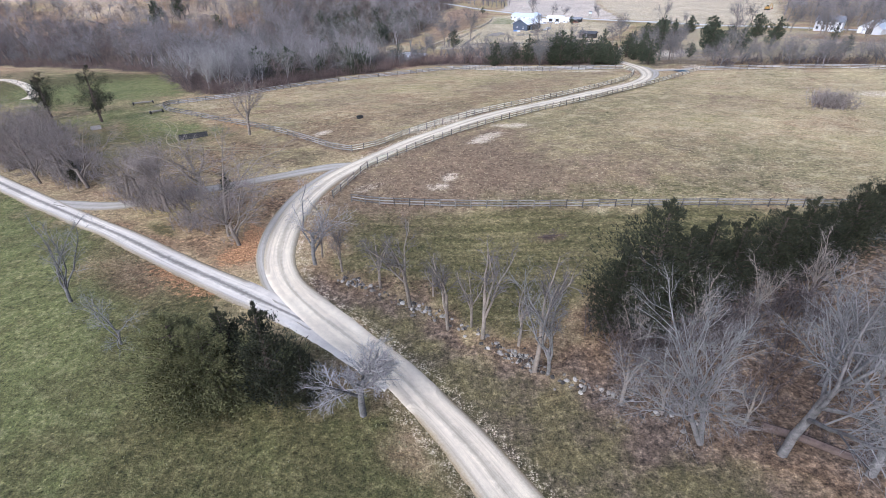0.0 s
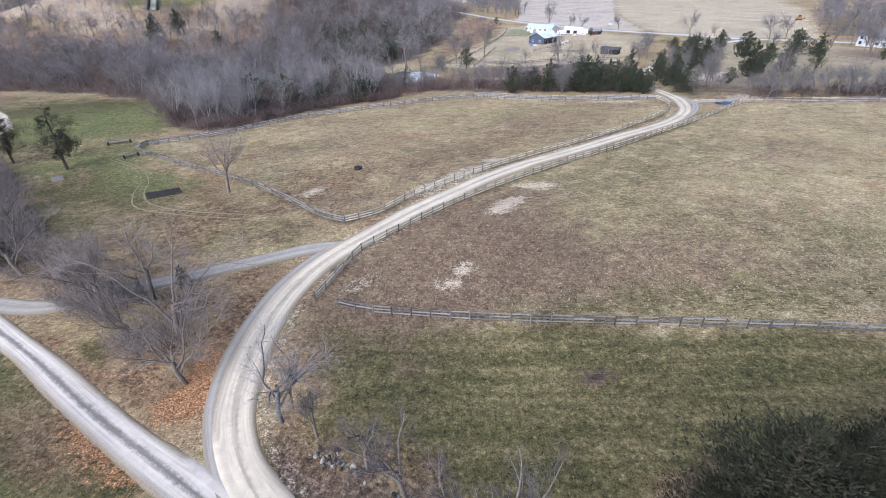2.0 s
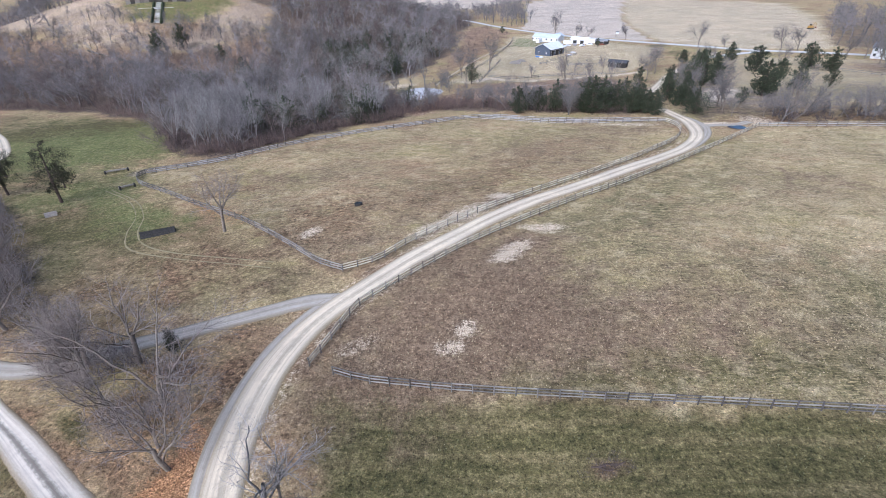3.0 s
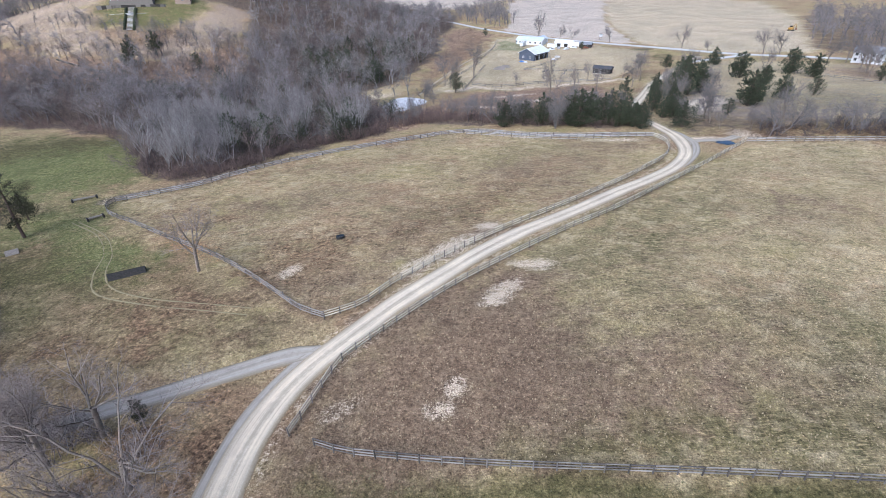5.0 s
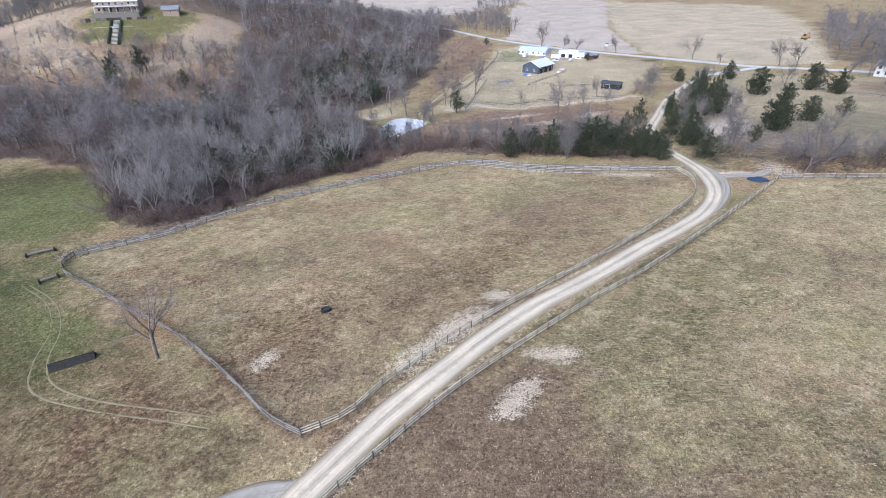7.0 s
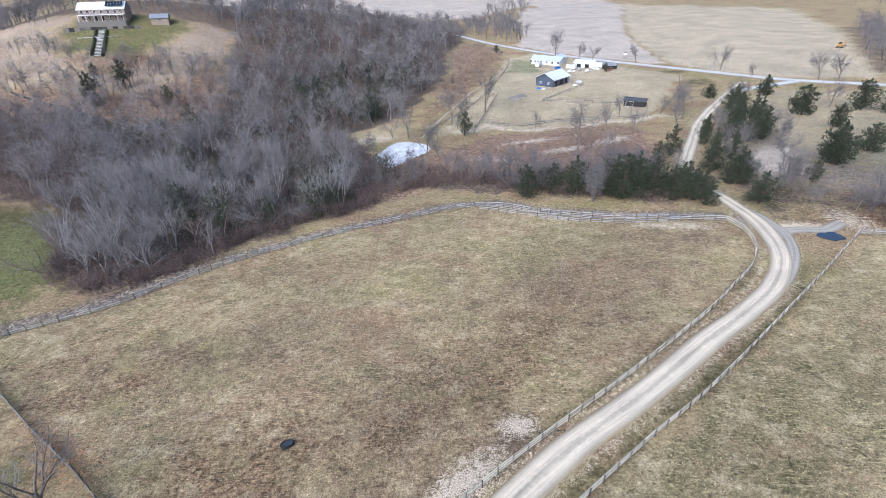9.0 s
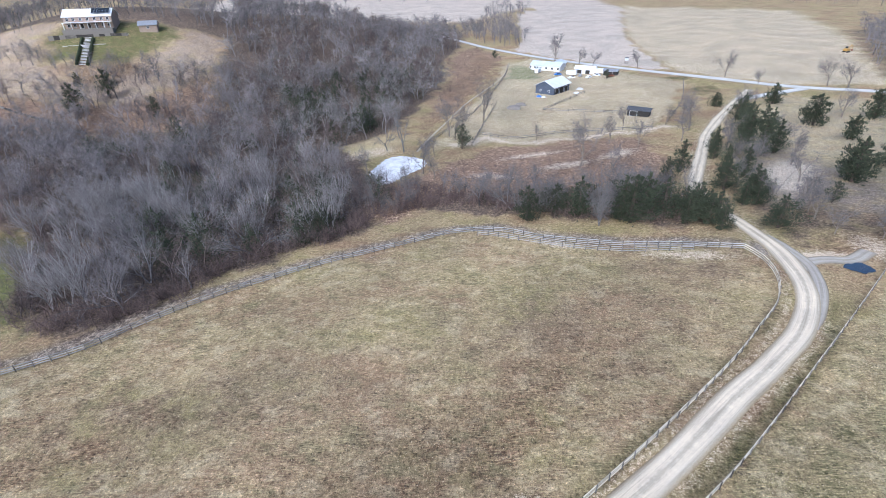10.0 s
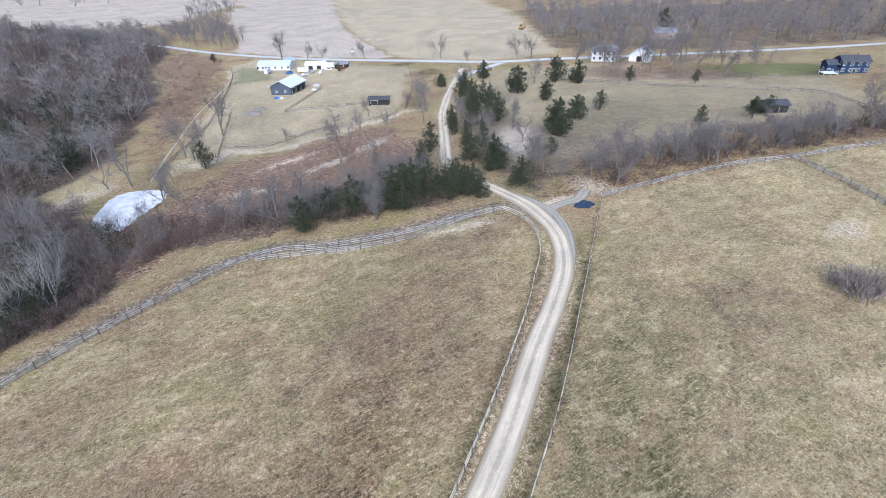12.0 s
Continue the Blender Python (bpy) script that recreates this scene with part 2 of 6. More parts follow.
LEFT_LANE = [(-150, 128), (-112, 102), (-83.0, 82.9), (-64.1, 71.3), (-49.3, 62.6), (-36.9, 54.8), (-27.0, 49.2), (-20.1, 45.4), (-13.5, 41.8), (-8.5, 38.4), (-4.2, 35.2)]
LOOP = [(-260, 200), (-200, 192), (-166.7, 185.8), (-159, 182.5), (-148, 174), (-137.8, 163.7), (-132, 156.5), (-130.5, 151)]
LINK = [(-66, 73.5), (-58, 71.8), (-52.5, 72.2), (-47.2, 74.4), (-42.8, 76.8), (-37.7, 79.0), (-29.6, 82.4), (-22.6, 85.3), (-17.6, 86.2)]
SPUR = [(66, 167), (71, 171.5), (75.5, 172.5), (80, 172), (85.5, 175)]
FARM_ROAD = [(-30, 640), (5.5, 562.7), (30.1, 515), (59.0, 476), (103.8, 421), (145, 367), (169, 339), (198, 322), (240, 300), (330, 262), (520, 190)]
ROAD_SPUR = [(134, 321), (152.6, 327.5), (172, 334)]
FENCE_SOUTH = [(-14.8, 71.2), (-10.8, 70.0), (-5.4, 69.3), (1.2, 68.6), (13, 67.7), (24.4, 66.9), (35.5, 66.0), (54.6, 64.4), (95, 61.5)]
FENCE_EAST = [(-18.1, 72.6), (-16.6, 76.8), (-14.4, 83.4), (-11.8, 86.7), (-7.4, 91.2), (1.0, 99.4), (11.1, 107.7), (23.4, 117.4), (35.5, 126.5), (53.5, 141.8), (70, 156.0), (85.2, 169.4)]
FENCE_NORTH_EAST = [(85.2, 169.4), (91.1, 168.4), (107.9, 165.6), (125, 162), (140, 156.4), (171.7, 148.6), (215, 138)]
FENCE_CROSS = [(140, 156.4), (134.9, 140.4), (130.7, 130.7), (122, 106)]
FENCE_WEST = [(-18.4, 93.2), (-12.9, 96.0), (-8.3, 101.4), (1.1, 110.1), (12.3, 119.1), (26.2, 129.9), (41.8, 142.8), (50, 150.6), (57.6, 158.2), (62.1, 166), (63.4, 173.2), (62.3, 178.1)]
FENCE_PADDOCK = [(-18.4, 93.2), (-22.9, 95.7), (-28.0, 100.3), (-35.0, 106.5), (-44.2, 113.7), (-57.0, 121.7), (-68.5, 129.2), (-77.4, 134.6), (-80.6, 138.9), (-80.4, 141.8)]
FENCE_NORTH = [(-80.4, 141.8), (-71.5, 146.6), (-63.5, 151.5), (-57.5, 157.8), (-48.2, 166), (-38.0, 172.8), (-28, 178.5), (-19, 182.6), (-10, 186.6), (1.0, 191.3), (12, 191.2), (21.5, 186.2), (36, 181.8), (50, 180.2), (62.3, 178.1)]
TRAIL = [(25, 102.2), (30, 104.4), (39.8, 108.2), (46, 110.8), (52.8, 114.2), (60.5, 118.4), (66.8, 122.6), (70.8, 128.5), (72.1, 136)]
WOOD_EDGE = [(-79.5, 156), (-68, 156.5), (-59, 161.5), (-51.5, 172), (-42, 181.5), (-29, 189), (-20, 199), (-9, 206), (3, 208), (15, 203), (28, 197.5), (41, 194), (56, 191)]

# ---- ground: one sheet to the horizon ----
def spread(a, b, step, outer, n):
    core = np.arange(a, b + step / 2, step)
    grow = np.cumsum(np.geomspace(step * 1.5, 1.0 * step * outer, n))
    return np.concatenate([(core[0] - grow)[::-1], core, core[-1] + grow])


gx = spread(-100, 142, 1.0, 260, 62)
gy = np.concatenate([[-3000, -1500, -700, -300, -120, -50, -20, -5], np.arange(4, 210, 1.0), np.arange(210, 420, 2.0), 420 + np.cumsum(np.geomspace(3, 330, 48))])
GX, GY = np.meshgrid(gx, gy)
X, Y = GX.ravel(), GY.ravel()
H = land(X, Y)
POND_LEVEL = gz(-18, 243) - 0.25
rough_ground = np.random.RandomState(3).normal(0, 1, X.shape)
basin = np.exp(-(((X + 18) / 13) ** 2 + ((Y - 243.5) / 17) ** 2) ** 2)
H = H * (1 - basin) + (POND_LEVEL - 0.4) * basin
H = H + np.where((np.abs(X) < 150) & (Y < 420), 0.025 * rough_ground, 0)
nx, ny = len(gx), len(gy)
idx = np.arange(nx * ny).reshape(ny, nx)
quads = np.stack([idx[:-1, :-1], idx[:-1, 1:], idx[1:, 1:], idx[1:, :-1]], -1).reshape(-1, 4)
ground_mesh = bpy.data.meshes.new("ground")
ground_mesh.from_pydata(np.stack([X, Y, H], -1).tolist(), [], quads.tolist())
ground_mesh.shade_smooth()

# What grows where: edges wander a little.
wx = X + 1.6 * np.sin(Y * 0.31 + 1.3 * np.sin(X * 0.17)) + 0.7 * np.sin(Y * 1.1 + X * 0.6)
wy = Y + 1.6 * np.sin(X * 0.27 + 1.1 * np.sin(Y * 0.21)) + 0.7 * np.sin(X * 1.2 - Y * 0.5)
lane_near = distance(X, Y, LANE)
paddock = FENCE_PADDOCK[::-1] + FENCE_WEST[1:] + FENCE_NORTH[::-1][1:]
east_field = FENCE_EAST + FENCE_NORTH_EAST[1:] + [(215, 55)] + FENCE_SOUTH[::-1]
in_paddock, in_east = area(wx, wy, paddock, 1.2), area(wx, wy, east_field, 1.0)
south_lawn = [(-170, 136), (-83, 80.5), (-49, 60), (-27, 46.8), (-14, 38.5), (-3, 28), (10, 8), (-60, -60), (-400, -60), (-400, 200)]
wedge = [(-60, 66), (-46, 72), (-36, 77.5), (-25, 82), (-24.5, 70), (-24.5, 58), (-22, 50), (-27, 51), (-40, 58.5)]
glade = [(-22, 83), (-30, 84.5), (-44, 79.5), (-56, 76), (-75, 84), (-110, 108), (-150, 130), (-200, 190), (-190, 206), (-140, 209), (-108, 194), (-82, 156), (-81, 142), (-78, 134), (-57, 121), (-44, 113), (-35, 106), (-23, 95)]
strip = [(-16, 55), (-14.5, 70), (1, 68), (54, 64), (120, 59), (120, 45), (55, 55), (30, 50), (19, 45), (12, 40), (4, 45)]
lane_side = [(-18, 52), (-2, 46), (8, 38), (14, 33), (24, 26), (36, 14), (13, 5), (0, 28), (-12, 42)]
copse = [(14, 36), (19, 46), (32, 52), (55, 57), (140, 52), (140, -20), (45, 0), (32, 18), (22, 27)]
wood = WOOD_EDGE[:7] + [(-22, 212), (-24, 228), (-30, 250), (-44, 270), (-27, 284), (-19, 312), (-10, 349), (-4, 386), (-6, 445), (2, 489), (8, 530), (-30, 700), (-700, 800), (-900, 100), (-260, 228), (-150, 214), (-112, 200), (-95, 174)]
brush = [(-20, 199), (-9, 206), (15, 203), (56, 192), (62, 205), (66, 225), (72, 250), (70, 270), (45, 266), (12, 262), (-8, 240), (-22, 228)]
farmyard = [(-8, 262), (12, 268), (45, 273), (80, 280), (92, 300), (128, 366), (60, 470), (36, 440), (22, 360), (5, 320)]
OPEN_SLOPE = [(-330, 340), (-250, 335), (-185, 328), (-147, 334), (-120, 345), (-105, 312), (-112, 285), (-150, 283), (-190, 275), (-240, 285), (-330, 290)]
SCRUB = [(-12, 290), (0, 315), (14, 360), (30, 440), (40, 470), (20, 520), (5, 500), (-3, 440), (-1, 386), (-9, 349)]
clearing = [(-330, 360), (-262, 338), (-215, 312), (-150, 310), (-122, 345), (-128, 388), (-160, 392), (-230, 389), (-330, 392)]
bare_field = [(48, 500), (56, 520), (66, 590), (84, 780), (160, 960), (245, 872), (206, 740), (163, 598), (142, 500), (136, 440), (132, 398), (104, 428)]
pale_field = [(135, 398), (139, 440), (145, 500), (166, 598), (209, 740), (248, 872), (420, 760), (340, 560), (282, 455), (211, 334), (172, 342), (150, 366)]

mud_shade = 0.5 * spot(X, Y, -20, 108, 34, 16, 35) + 1.0 * spot(X, Y, 0, 84, 26, 13, 45) + 0.4 * spot(X, Y, 22, 80, 26, 9, 12) + 0.25 * spot(X, Y, 40, 94, 22, 10, 20)
mud_shade += 0.55 * spot(X, Y, 45, 172, 14, 6) + 0.32 * spot(X, Y, 30, 150, 30, 10, 30) + 0.45 * spot(X, Y, -50, 135, 20, 8, 25) + 0.5 * spot(X, Y, 80, 125, 20, 8, -30)
mud_shade += 0.9 * spot(X, Y, 11.5, 100.5, 3.5, 3) + 0.9 * spot(X, Y, 7.5, 118, 2.6, 1.8)
mud_shade += 0.8 * spot(X, Y, 15.4, 59.7, 2.8, 1.1, 0) + 0.42 * np.clip(1.25 - distance(X + 0.4 * np.sin(Y * 0.7), Y, TRAIL) / 0.8, 0, 1)
straw = 0.9 * spot(X, Y, 9.4, 98.4, 3.4, 1.5, 40) + 0.8 * spot(X, Y, 7.6, 95.8, 2.4, 1.2, 20) + 0.95 * spot(X, Y, 16.2, 105.2, 2.6, 1.4, 10) + 0.8 * spot(X, Y, 12.8, 105.6, 2.2, 0.9, -20) + 0.85 * spot(X, Y, 1.3, 78.9, 1.3, 1.3) + 0.8 * spot(X, Y, -0.7, 75.7, 1.7, 0.9)
straw += 0.3 * spot(X, Y, -13, 76, 3.0, 1.1, 30) + 1.1 * spot(X, Y, 8.5, 120.5, 2.2, 1.5) + 0.9 * spot(X, Y, 1.5, 112.5, 6, 2.2, 45) + 0.7 * spot(X, Y, -5.5, 106, 4, 1.8, 45)
straw += 0.8 * spot(X, Y, -27.4, 107, 2.2, 1.3, 60) + 0.5 * spot(X, Y, 113, 130, 5, 3) + 0.55 * spot(X, Y, 50, 176.5, 9, 1.6, -8) + 0.6 * spot(X, Y, 24, 183.5, 5, 1.2, -25)
straw += 0.9 * spot(X, Y, 75, 174, 5, 2) + 0.2 * np.clip(1 - np.abs(lane_near - 2.6) / 1.2, 0, 1)
green = 0.72 * area(wx, wy, south_lawn, 4) + 0.5 * area(wx, wy, glade, 5) + 0.9 * area(wx, wy, strip, 2.5) + 0.8 * area(wx, wy, lane_side, 2) + 0.3 * spot(X, Y, 25, 63, 40, 3, -3)
green += in_paddock * (0.32 * spot(X, Y, 10, 165, 40, 14, 10) + 0.35 * spot(X, Y, -45, 160, 40, 5, 40)) + in_east * (0.3 * spot(X, Y, 40, 120, 60, 11, 42) + 0.25 * spot(X, Y, 20, 72, 60, 4, -3))
hill_green = area(wx, wy, [(-222, 366), (-205, 345), (-185, 328), (-165, 330), (-160, 350), (-150, 380), (-160, 392), (-215, 388)], 3)
green += 0.8 * spot(X, Y, -118, 176, 44, 24, 20) + 0.3 * spot(X, Y, -72, 112, 16, 10) + 0.5 * area(wx, wy, [(-222, 366), (-205, 345), (-165, 345), (-150, 380), (-160, 392), (-215, 388)], 4) * 1.5
green += 0.85 * area(wx, wy, [(33, 392), (42, 440), (58, 430), (52, 395)], 3) + 0.85 * spot(X, Y, 262, 236, 45, 18, -35) + 0.7 * spot(X, Y, 127, 375, 10, 8) + 0.35 * spot(X, Y, 135, 215, 40, 20) + 0.6 * spot(X, Y, 130, 345, 8, 16, -30)
lawn = (0.22 + 0.4 * np.clip((-24 - X) / 14, 0, 1)) * area(wx, wy, south_lawn, 4) * (1 - 0.7 * spot(X, Y, -38, 51, 16, 6, -33)) + area(wx, wy, [(33, 392), (42, 440), (58, 430), (52, 395)], 3) + 0.9 * spot(X, Y, 262, 236, 40, 16, -35) + 0.35 * hill_green + 0.75 * spot(X, Y, -110, 166, 40, 28, 20) + 0.6 * spot(X, Y, -88, 128, 18, 10, 30) + 0.55 * spot(X, Y, -66, 116, 16, 9, -30)
fence_near = np.minimum.reduce([distance(X, Y, f) for f in (FENCE_SOUTH, FENCE_EAST, FENCE_WEST, FENCE_PADDOCK, FENCE_NORTH, FENCE_NORTH_EAST)])
# Painted shade: a dark ground line under each fence, in the mud colour.
mud_shade += 0.45 * np.clip(1 - fence_near / 0.9, 0, 1)
north_near = distance(X, Y, FENCE_NORTH)
margin = np.clip(1.4 - np.abs(north_near - 3.0) / 2.2, 0, 1) * (1 - in_paddock) * (Y > 140)
green += 0.35 * area(wx, wy, south_lawn, 4)
green *= 1 - 0.45 * spot(X, Y, -42, 50, 12, 4, -33) - 0.3 * spot(X, Y, -18, 33, 10, 5)
litter = 0.62 * area(wx, wy, wedge, 2) + 1.0 * area(wx, wy, copse, 3) + 0.45 * spot(X, Y, -40, 51.5, 13, 3.5, -33) + 0.7 * area(wx, wy, [(-17, 56), (-6, 52), (6, 43), (14, 36), (24, 28), (20, 24), (8, 36), (-3, 44), (-14, 49)], 2)
litter += 0.6 * area(wx, wy, [(70, 180), (100, 186), (140, 176), (215, 156), (215, 140), (140, 158), (90, 170)], 3) + 0.45 * area(wx, wy, [(-8, 262), (5, 320), (22, 360), (36, 440), (20, 520), (5, 400), (-10, 320), (-25, 285)], 6)
litter += in_paddock * (0.26 * spot(X, Y, 2, 128, 34, 13, 32) + 0.3 * spot(X, Y, -40, 128, 22, 9, 30) + 0.2 * spot(X, Y, 40, 160, 16, 10, 40) + 0.5 * spot(X, Y, -32, 112, 20, 10, 40) + 0.35 * spot(X, Y, 8, 135, 30, 12, 40) + 0.4 * spot(X, Y, -60, 138, 20, 8, 30))
litter += 0.42 * spot(X, Y, -45, 93, 30, 11, 25) + 0.45 * spot(X, Y, -55, 128, 16, 4, 30) + 0.95 * spot(X, Y, 215, 262, 44, 18, -45) + 0.1 * area(wx, wy, [(-30, 85), (-60, 78), (-75, 86), (-62, 108), (-44, 108)], 6)
litter *= 1 - 0.85 * spot(X, Y, -47, 69.5, 9, 3, 5)
# Leaf floor under trees, also darkened in place of the missing twig shadows.
duff_shade = area(wx, wy, [(10, 546), (12, 640), (0, 700), (-40, 740), (-500, 780), (-500, 700)], 10) + 0.4 * area(wx, wy, lane_side, 2) + 0.1 * area(wx, wy, wedge, 2) + area(wx, wy, wood, 3) + area(wx, wy, [(215, 345), (240, 320), (300, 285), (420, 245), (700, 200), (700, 400), (480, 500), (345, 560), (262, 420)], 4) * 0.6 + 0.7 * area(wx, wy, [(-112, 112), (-88, 90), (-66, 79), (-64, 86), (-80, 102), (-100, 122)], 4) + 0.5 * area(wx, wy, copse, 3)
straw += 0.8 * np.clip(1 - distance(wx, wy, [(2, 268), (12, 275), (24, 268), (40, 269), (62, 274), (88, 282)]) / 3.5, 0, 1) + 0.5 * spot(X, Y, -30, 262, 9, 5, 30) + 0.45 * spot(X, Y, 98, 222, 14, 6, 50) + 0.5 * spot(X, Y, 88, 176, 4, 6)
reddish = 0.95 * area(wx, wy, brush, 3) + 0.6 * spot(X, Y, -160, 300, 60, 18, 10) + 0.5 * spot(X, Y, 60, 176, 10, 3)
reddish += 0.45 * spot(X, Y, 225, 265, 44, 22, -45)
straw += 0.15 * margin + 0.2 * area(wx, wy, farmyard, 2) + 0.25 * area(wx, wy, pale_field, 3) + 0.75 * spot(X, Y, 38, 240, 9, 2.5, 20) + 0.7 * spot(X, Y, 14, 232, 7, 2, -20) + 0.7 * spot(X, Y, 58, 250, 8, 3, 30) + 0.6 * spot(X, Y, 28, 252, 12, 2, 15)
open_slope = area(wx, wy, OPEN_SLOPE, 6)
reddish += 0.75 * open_slope + 0.8 * area(wx, wy, SCRUB, 5)
reddish *= 1 - 0.9 * margin
soil_haze = 1.0 * area(wx, wy, bare_field, 2) + 0.9 * area(wx, wy, [(-40, 760), (20, 720), (70, 820), (114, 890), (230, 840), (300, 1500), (-300, 2400), (-700, 2400), (-500, 1000)], 14) + 0.3 * margin + 0.38 * area(wx, wy, clearing, 5) * (1 - hill_green) + 0.45 * spot(X, Y, 98, 222, 15, 7, 50)
clear_land = area(wx, wy, clearing, 5)
hill_lawn = area(wx, wy, [(-222, 366), (-205, 345), (-165, 345), (-150, 380), (-160, 392), (-215, 388)], 3)
reddish = np.maximum(reddish * (1 - clear_land), 0.6 * clear_land * (1 - hill_lawn))
straw += 0.05 * clear_land * (1 - hill_lawn)
litter = np.maximum(litter * (1 - clear_land), 0.55 * clear_land * (1 - hill_lawn) * (0.55 + 0.45 * np.sin(X * 0.09 + 2 * np.sin(Y * 0.07))))
duff_shade = duff_shade * (1 - clear_land) * (1 - 0.75 * open_slope)
dry = 0.5 * clear_land + 0.85 * area(wx, wy, farmyard, 2) + 1.0 * area(wx, wy, pale_field, 2) + 0.5 * in_east + 0.25 * in_paddock + 0.5 * spot(X, Y, 80, 172, 12, 3)
green += 0.9 * spot(X, Y, -42, 63.2, 4.5, 1.6, -35)
litter *= 1 - 0.8 * spot(X, Y, -42, 63.2, 4.5, 1.6, -35)
mud_shade += 0.28 * spot(X, Y, 2, 150, 26, 10, 20) + 0.25 * spot(X, Y, 20, 158, 14, 8, 40) + 0.3 * spot(X, Y, -28, 140, 18, 9, 30)
green += in_east * (0.4 * spot(X, Y, 52, 84, 38, 15, 5) + 0.3 * spot(X, Y, 20, 72, 25, 6))
far_pasture = area(wx, wy, [(78, 196), (120, 186), (215, 162), (270, 210), (215, 300), (150, 325), (112, 285), (90, 250)], 6)
duff_shade += 0.65 * margin + 0.4 * area(wx, wy, [(-17, 56), (-6, 52), (6, 43), (14, 36), (24, 28), (20, 24), (8, 36), (-3, 44), (-14, 49)], 2)
verge = np.clip(1.3 - np.abs(lane_near - 4.0) / 1.6, 0, 1) * np.clip((Y - 88) / 10, 0, 1) * np.clip((165 - Y) / 10, 0, 1)
green += 0.5 * verge
duff_shade += 0.85 * area(wx, wy, [(-8, 205), (15, 202), (56, 190), (64, 190), (64, 210), (58, 218), (15, 218), (-6, 222)], 3)
duff_shade += 0.6 * area(wx, wy, [(72, 180), (88, 181), (104, 184), (118, 178), (122, 200), (112, 228), (118, 262), (100, 250), (86, 226), (72, 205)], 5)
dry *= 1 - 0.8 * area(wx, wy, [(-80, 140), (-60, 158), (-38, 178), (-10, 194), (12, 198), (56, 188), (66, 180), (62, 176), (20, 184), (0, 188), (-40, 168)], 3)
green += 0.3 * margin + 0.28 * far_pasture + in_east * 0.08 + in_east * 0.18 * spot(X, Y, 35, 108, 45, 22, 40)
# Far pasture greyed with soil and dry grass tones to paint in distance haze.
soil_haze += 0.34 * far_pasture + 0.36 * area(wx, wy, pale_field, 3) + 0.2 * area(wx, wy, farmyard, 2)
dry = dry + 0.7 * far_pasture + 0.8 * spot(X, Y, -30, 272, 22, 10, 40)
mud_shade += 0.35 * spot(X, Y, 30, 76, 26, 7, 5)
leaves = 0.9 * spot(X, Y, -27, 59, 2.2, 5, 10) + 0.8 * spot(X, Y, -28.5, 55.5, 2.5, 2) + 0.75 * spot(X, Y, -34.5, 51.3, 5.5, 2.2, -35) + 0.6 * spot(X, Y, -28.5, 48, 3, 1.8) + 0.12 * area(wx, wy, wedge, 2) + 0.45 * spot(X, Y, -50, 118, 10, 3, -33)
mown = area(wx, wy, strip, 2.0)
for name, (r, g, b, a4) in (("zone_a", (green, litter, straw, leaves)), ("zone_b", (mud_shade, soil_haze, reddish, mown)), ("zone_c", (dry, lawn, duff_shade, in_paddock + in_east))):
    layer = ground_mesh.color_attributes.new(name, "FLOAT_COLOR", "POINT")
    layer.data.foreach_set("color", np.clip(np.stack([r, g, b, a4], -1), 0, 1).astype(np.float32).ravel())

mat_ground, n, l, b = material("grass_and_soil", 0.97)
pos = where(n)


def zones(name):
    node = n.new("ShaderNodeAttribute")
    node.attribute_name = name
    s = n.new("ShaderNodeSeparateColor")
    l.new(node.outputs["Color"], s.inputs["Color"])
    return s.outputs["Red"], s.outputs["Green"], s.outputs["Blue"], node.outputs["Alpha"]


z_green, z_litter, z_straw, z_leaves = zones("zone_a")
z_mud_shade, z_soil_haze, z_red, z_mown = zones("zone_b")
z_dry_haze, z_lawn, z_duff_shade, z_field = zones("zone_c")
stretch = n.new("ShaderNodeMapping")
stretch.inputs["Rotation"].default_value, stretch.inputs["Scale"].default_value = (0, 0, radians(30)), (0.8, 1.2, 1)
l.new(pos, stretch.inputs["Vector"])
fine, tuft, patch, broad = (harder(n, l, noise_node(n, l, s, d, pos, r)) for s, d, r in ((5.5, 4, 0.75), (1.3, 7, 0.75), (0.22, 8, 0.68), (0.045, 6, 0.65)))
streak = harder(n, l, noise_node(n, l, 0.8, 8, stretch.outputs["Vector"], 0.75))
hue = harder(n, l, noise_node(n, l, 0.06, 8, stretch.outputs["Vector"], 0.66))
swath = n.new("ShaderNodeMapping")
swath.inputs["Rotation"].default_value, swath.inputs["Scale"].default_value = (0, 0, radians(3)), (0.05, 1, 1)
l.new(pos, swath.inputs["Vector"])
mow_lines = ramp(n, l, noise_node(n, l, 0.75, 4, swath.outputs["Vector"], 0.6), [(0.42, (0, 0, 0)), (0.6, (1, 1, 1))])


def broken(mask, noise_fac, amount):
    """The mask with an edge and holes broken up by noise."""
    v = calc(n, l, "ADD", mask, calc(n, l, "MULTIPLY", calc(n, l, "SUBTRACT", noise_fac, 0.5), amount))
    m = n.new("ShaderNodeMapRange")
    m.interpolation_type = "SMOOTHSTEP"
    m.inputs["From Min"].default_value, m.inputs["From Max"].default_value = 0.12, 0.88
    l.new(v, m.inputs["Value"])
    return calc(n, l, "MULTIPLY", m.outputs["Result"], calc(n, l, "MINIMUM", calc(n, l, "MULTIPLY", mask, 6), 1))


grain = calc(n, l, "ADD", calc(n, l, "MULTIPLY", tuft, 0.62), calc(n, l, "MULTIPLY", streak, 0.38))
tan = ramp(n, l, grain, [(0.05, (0.185, 0.139, 0.08)), (0.5, (0.335, 0.262, 0.153)), (0.95, (0.54, 0.442, 0.28))])
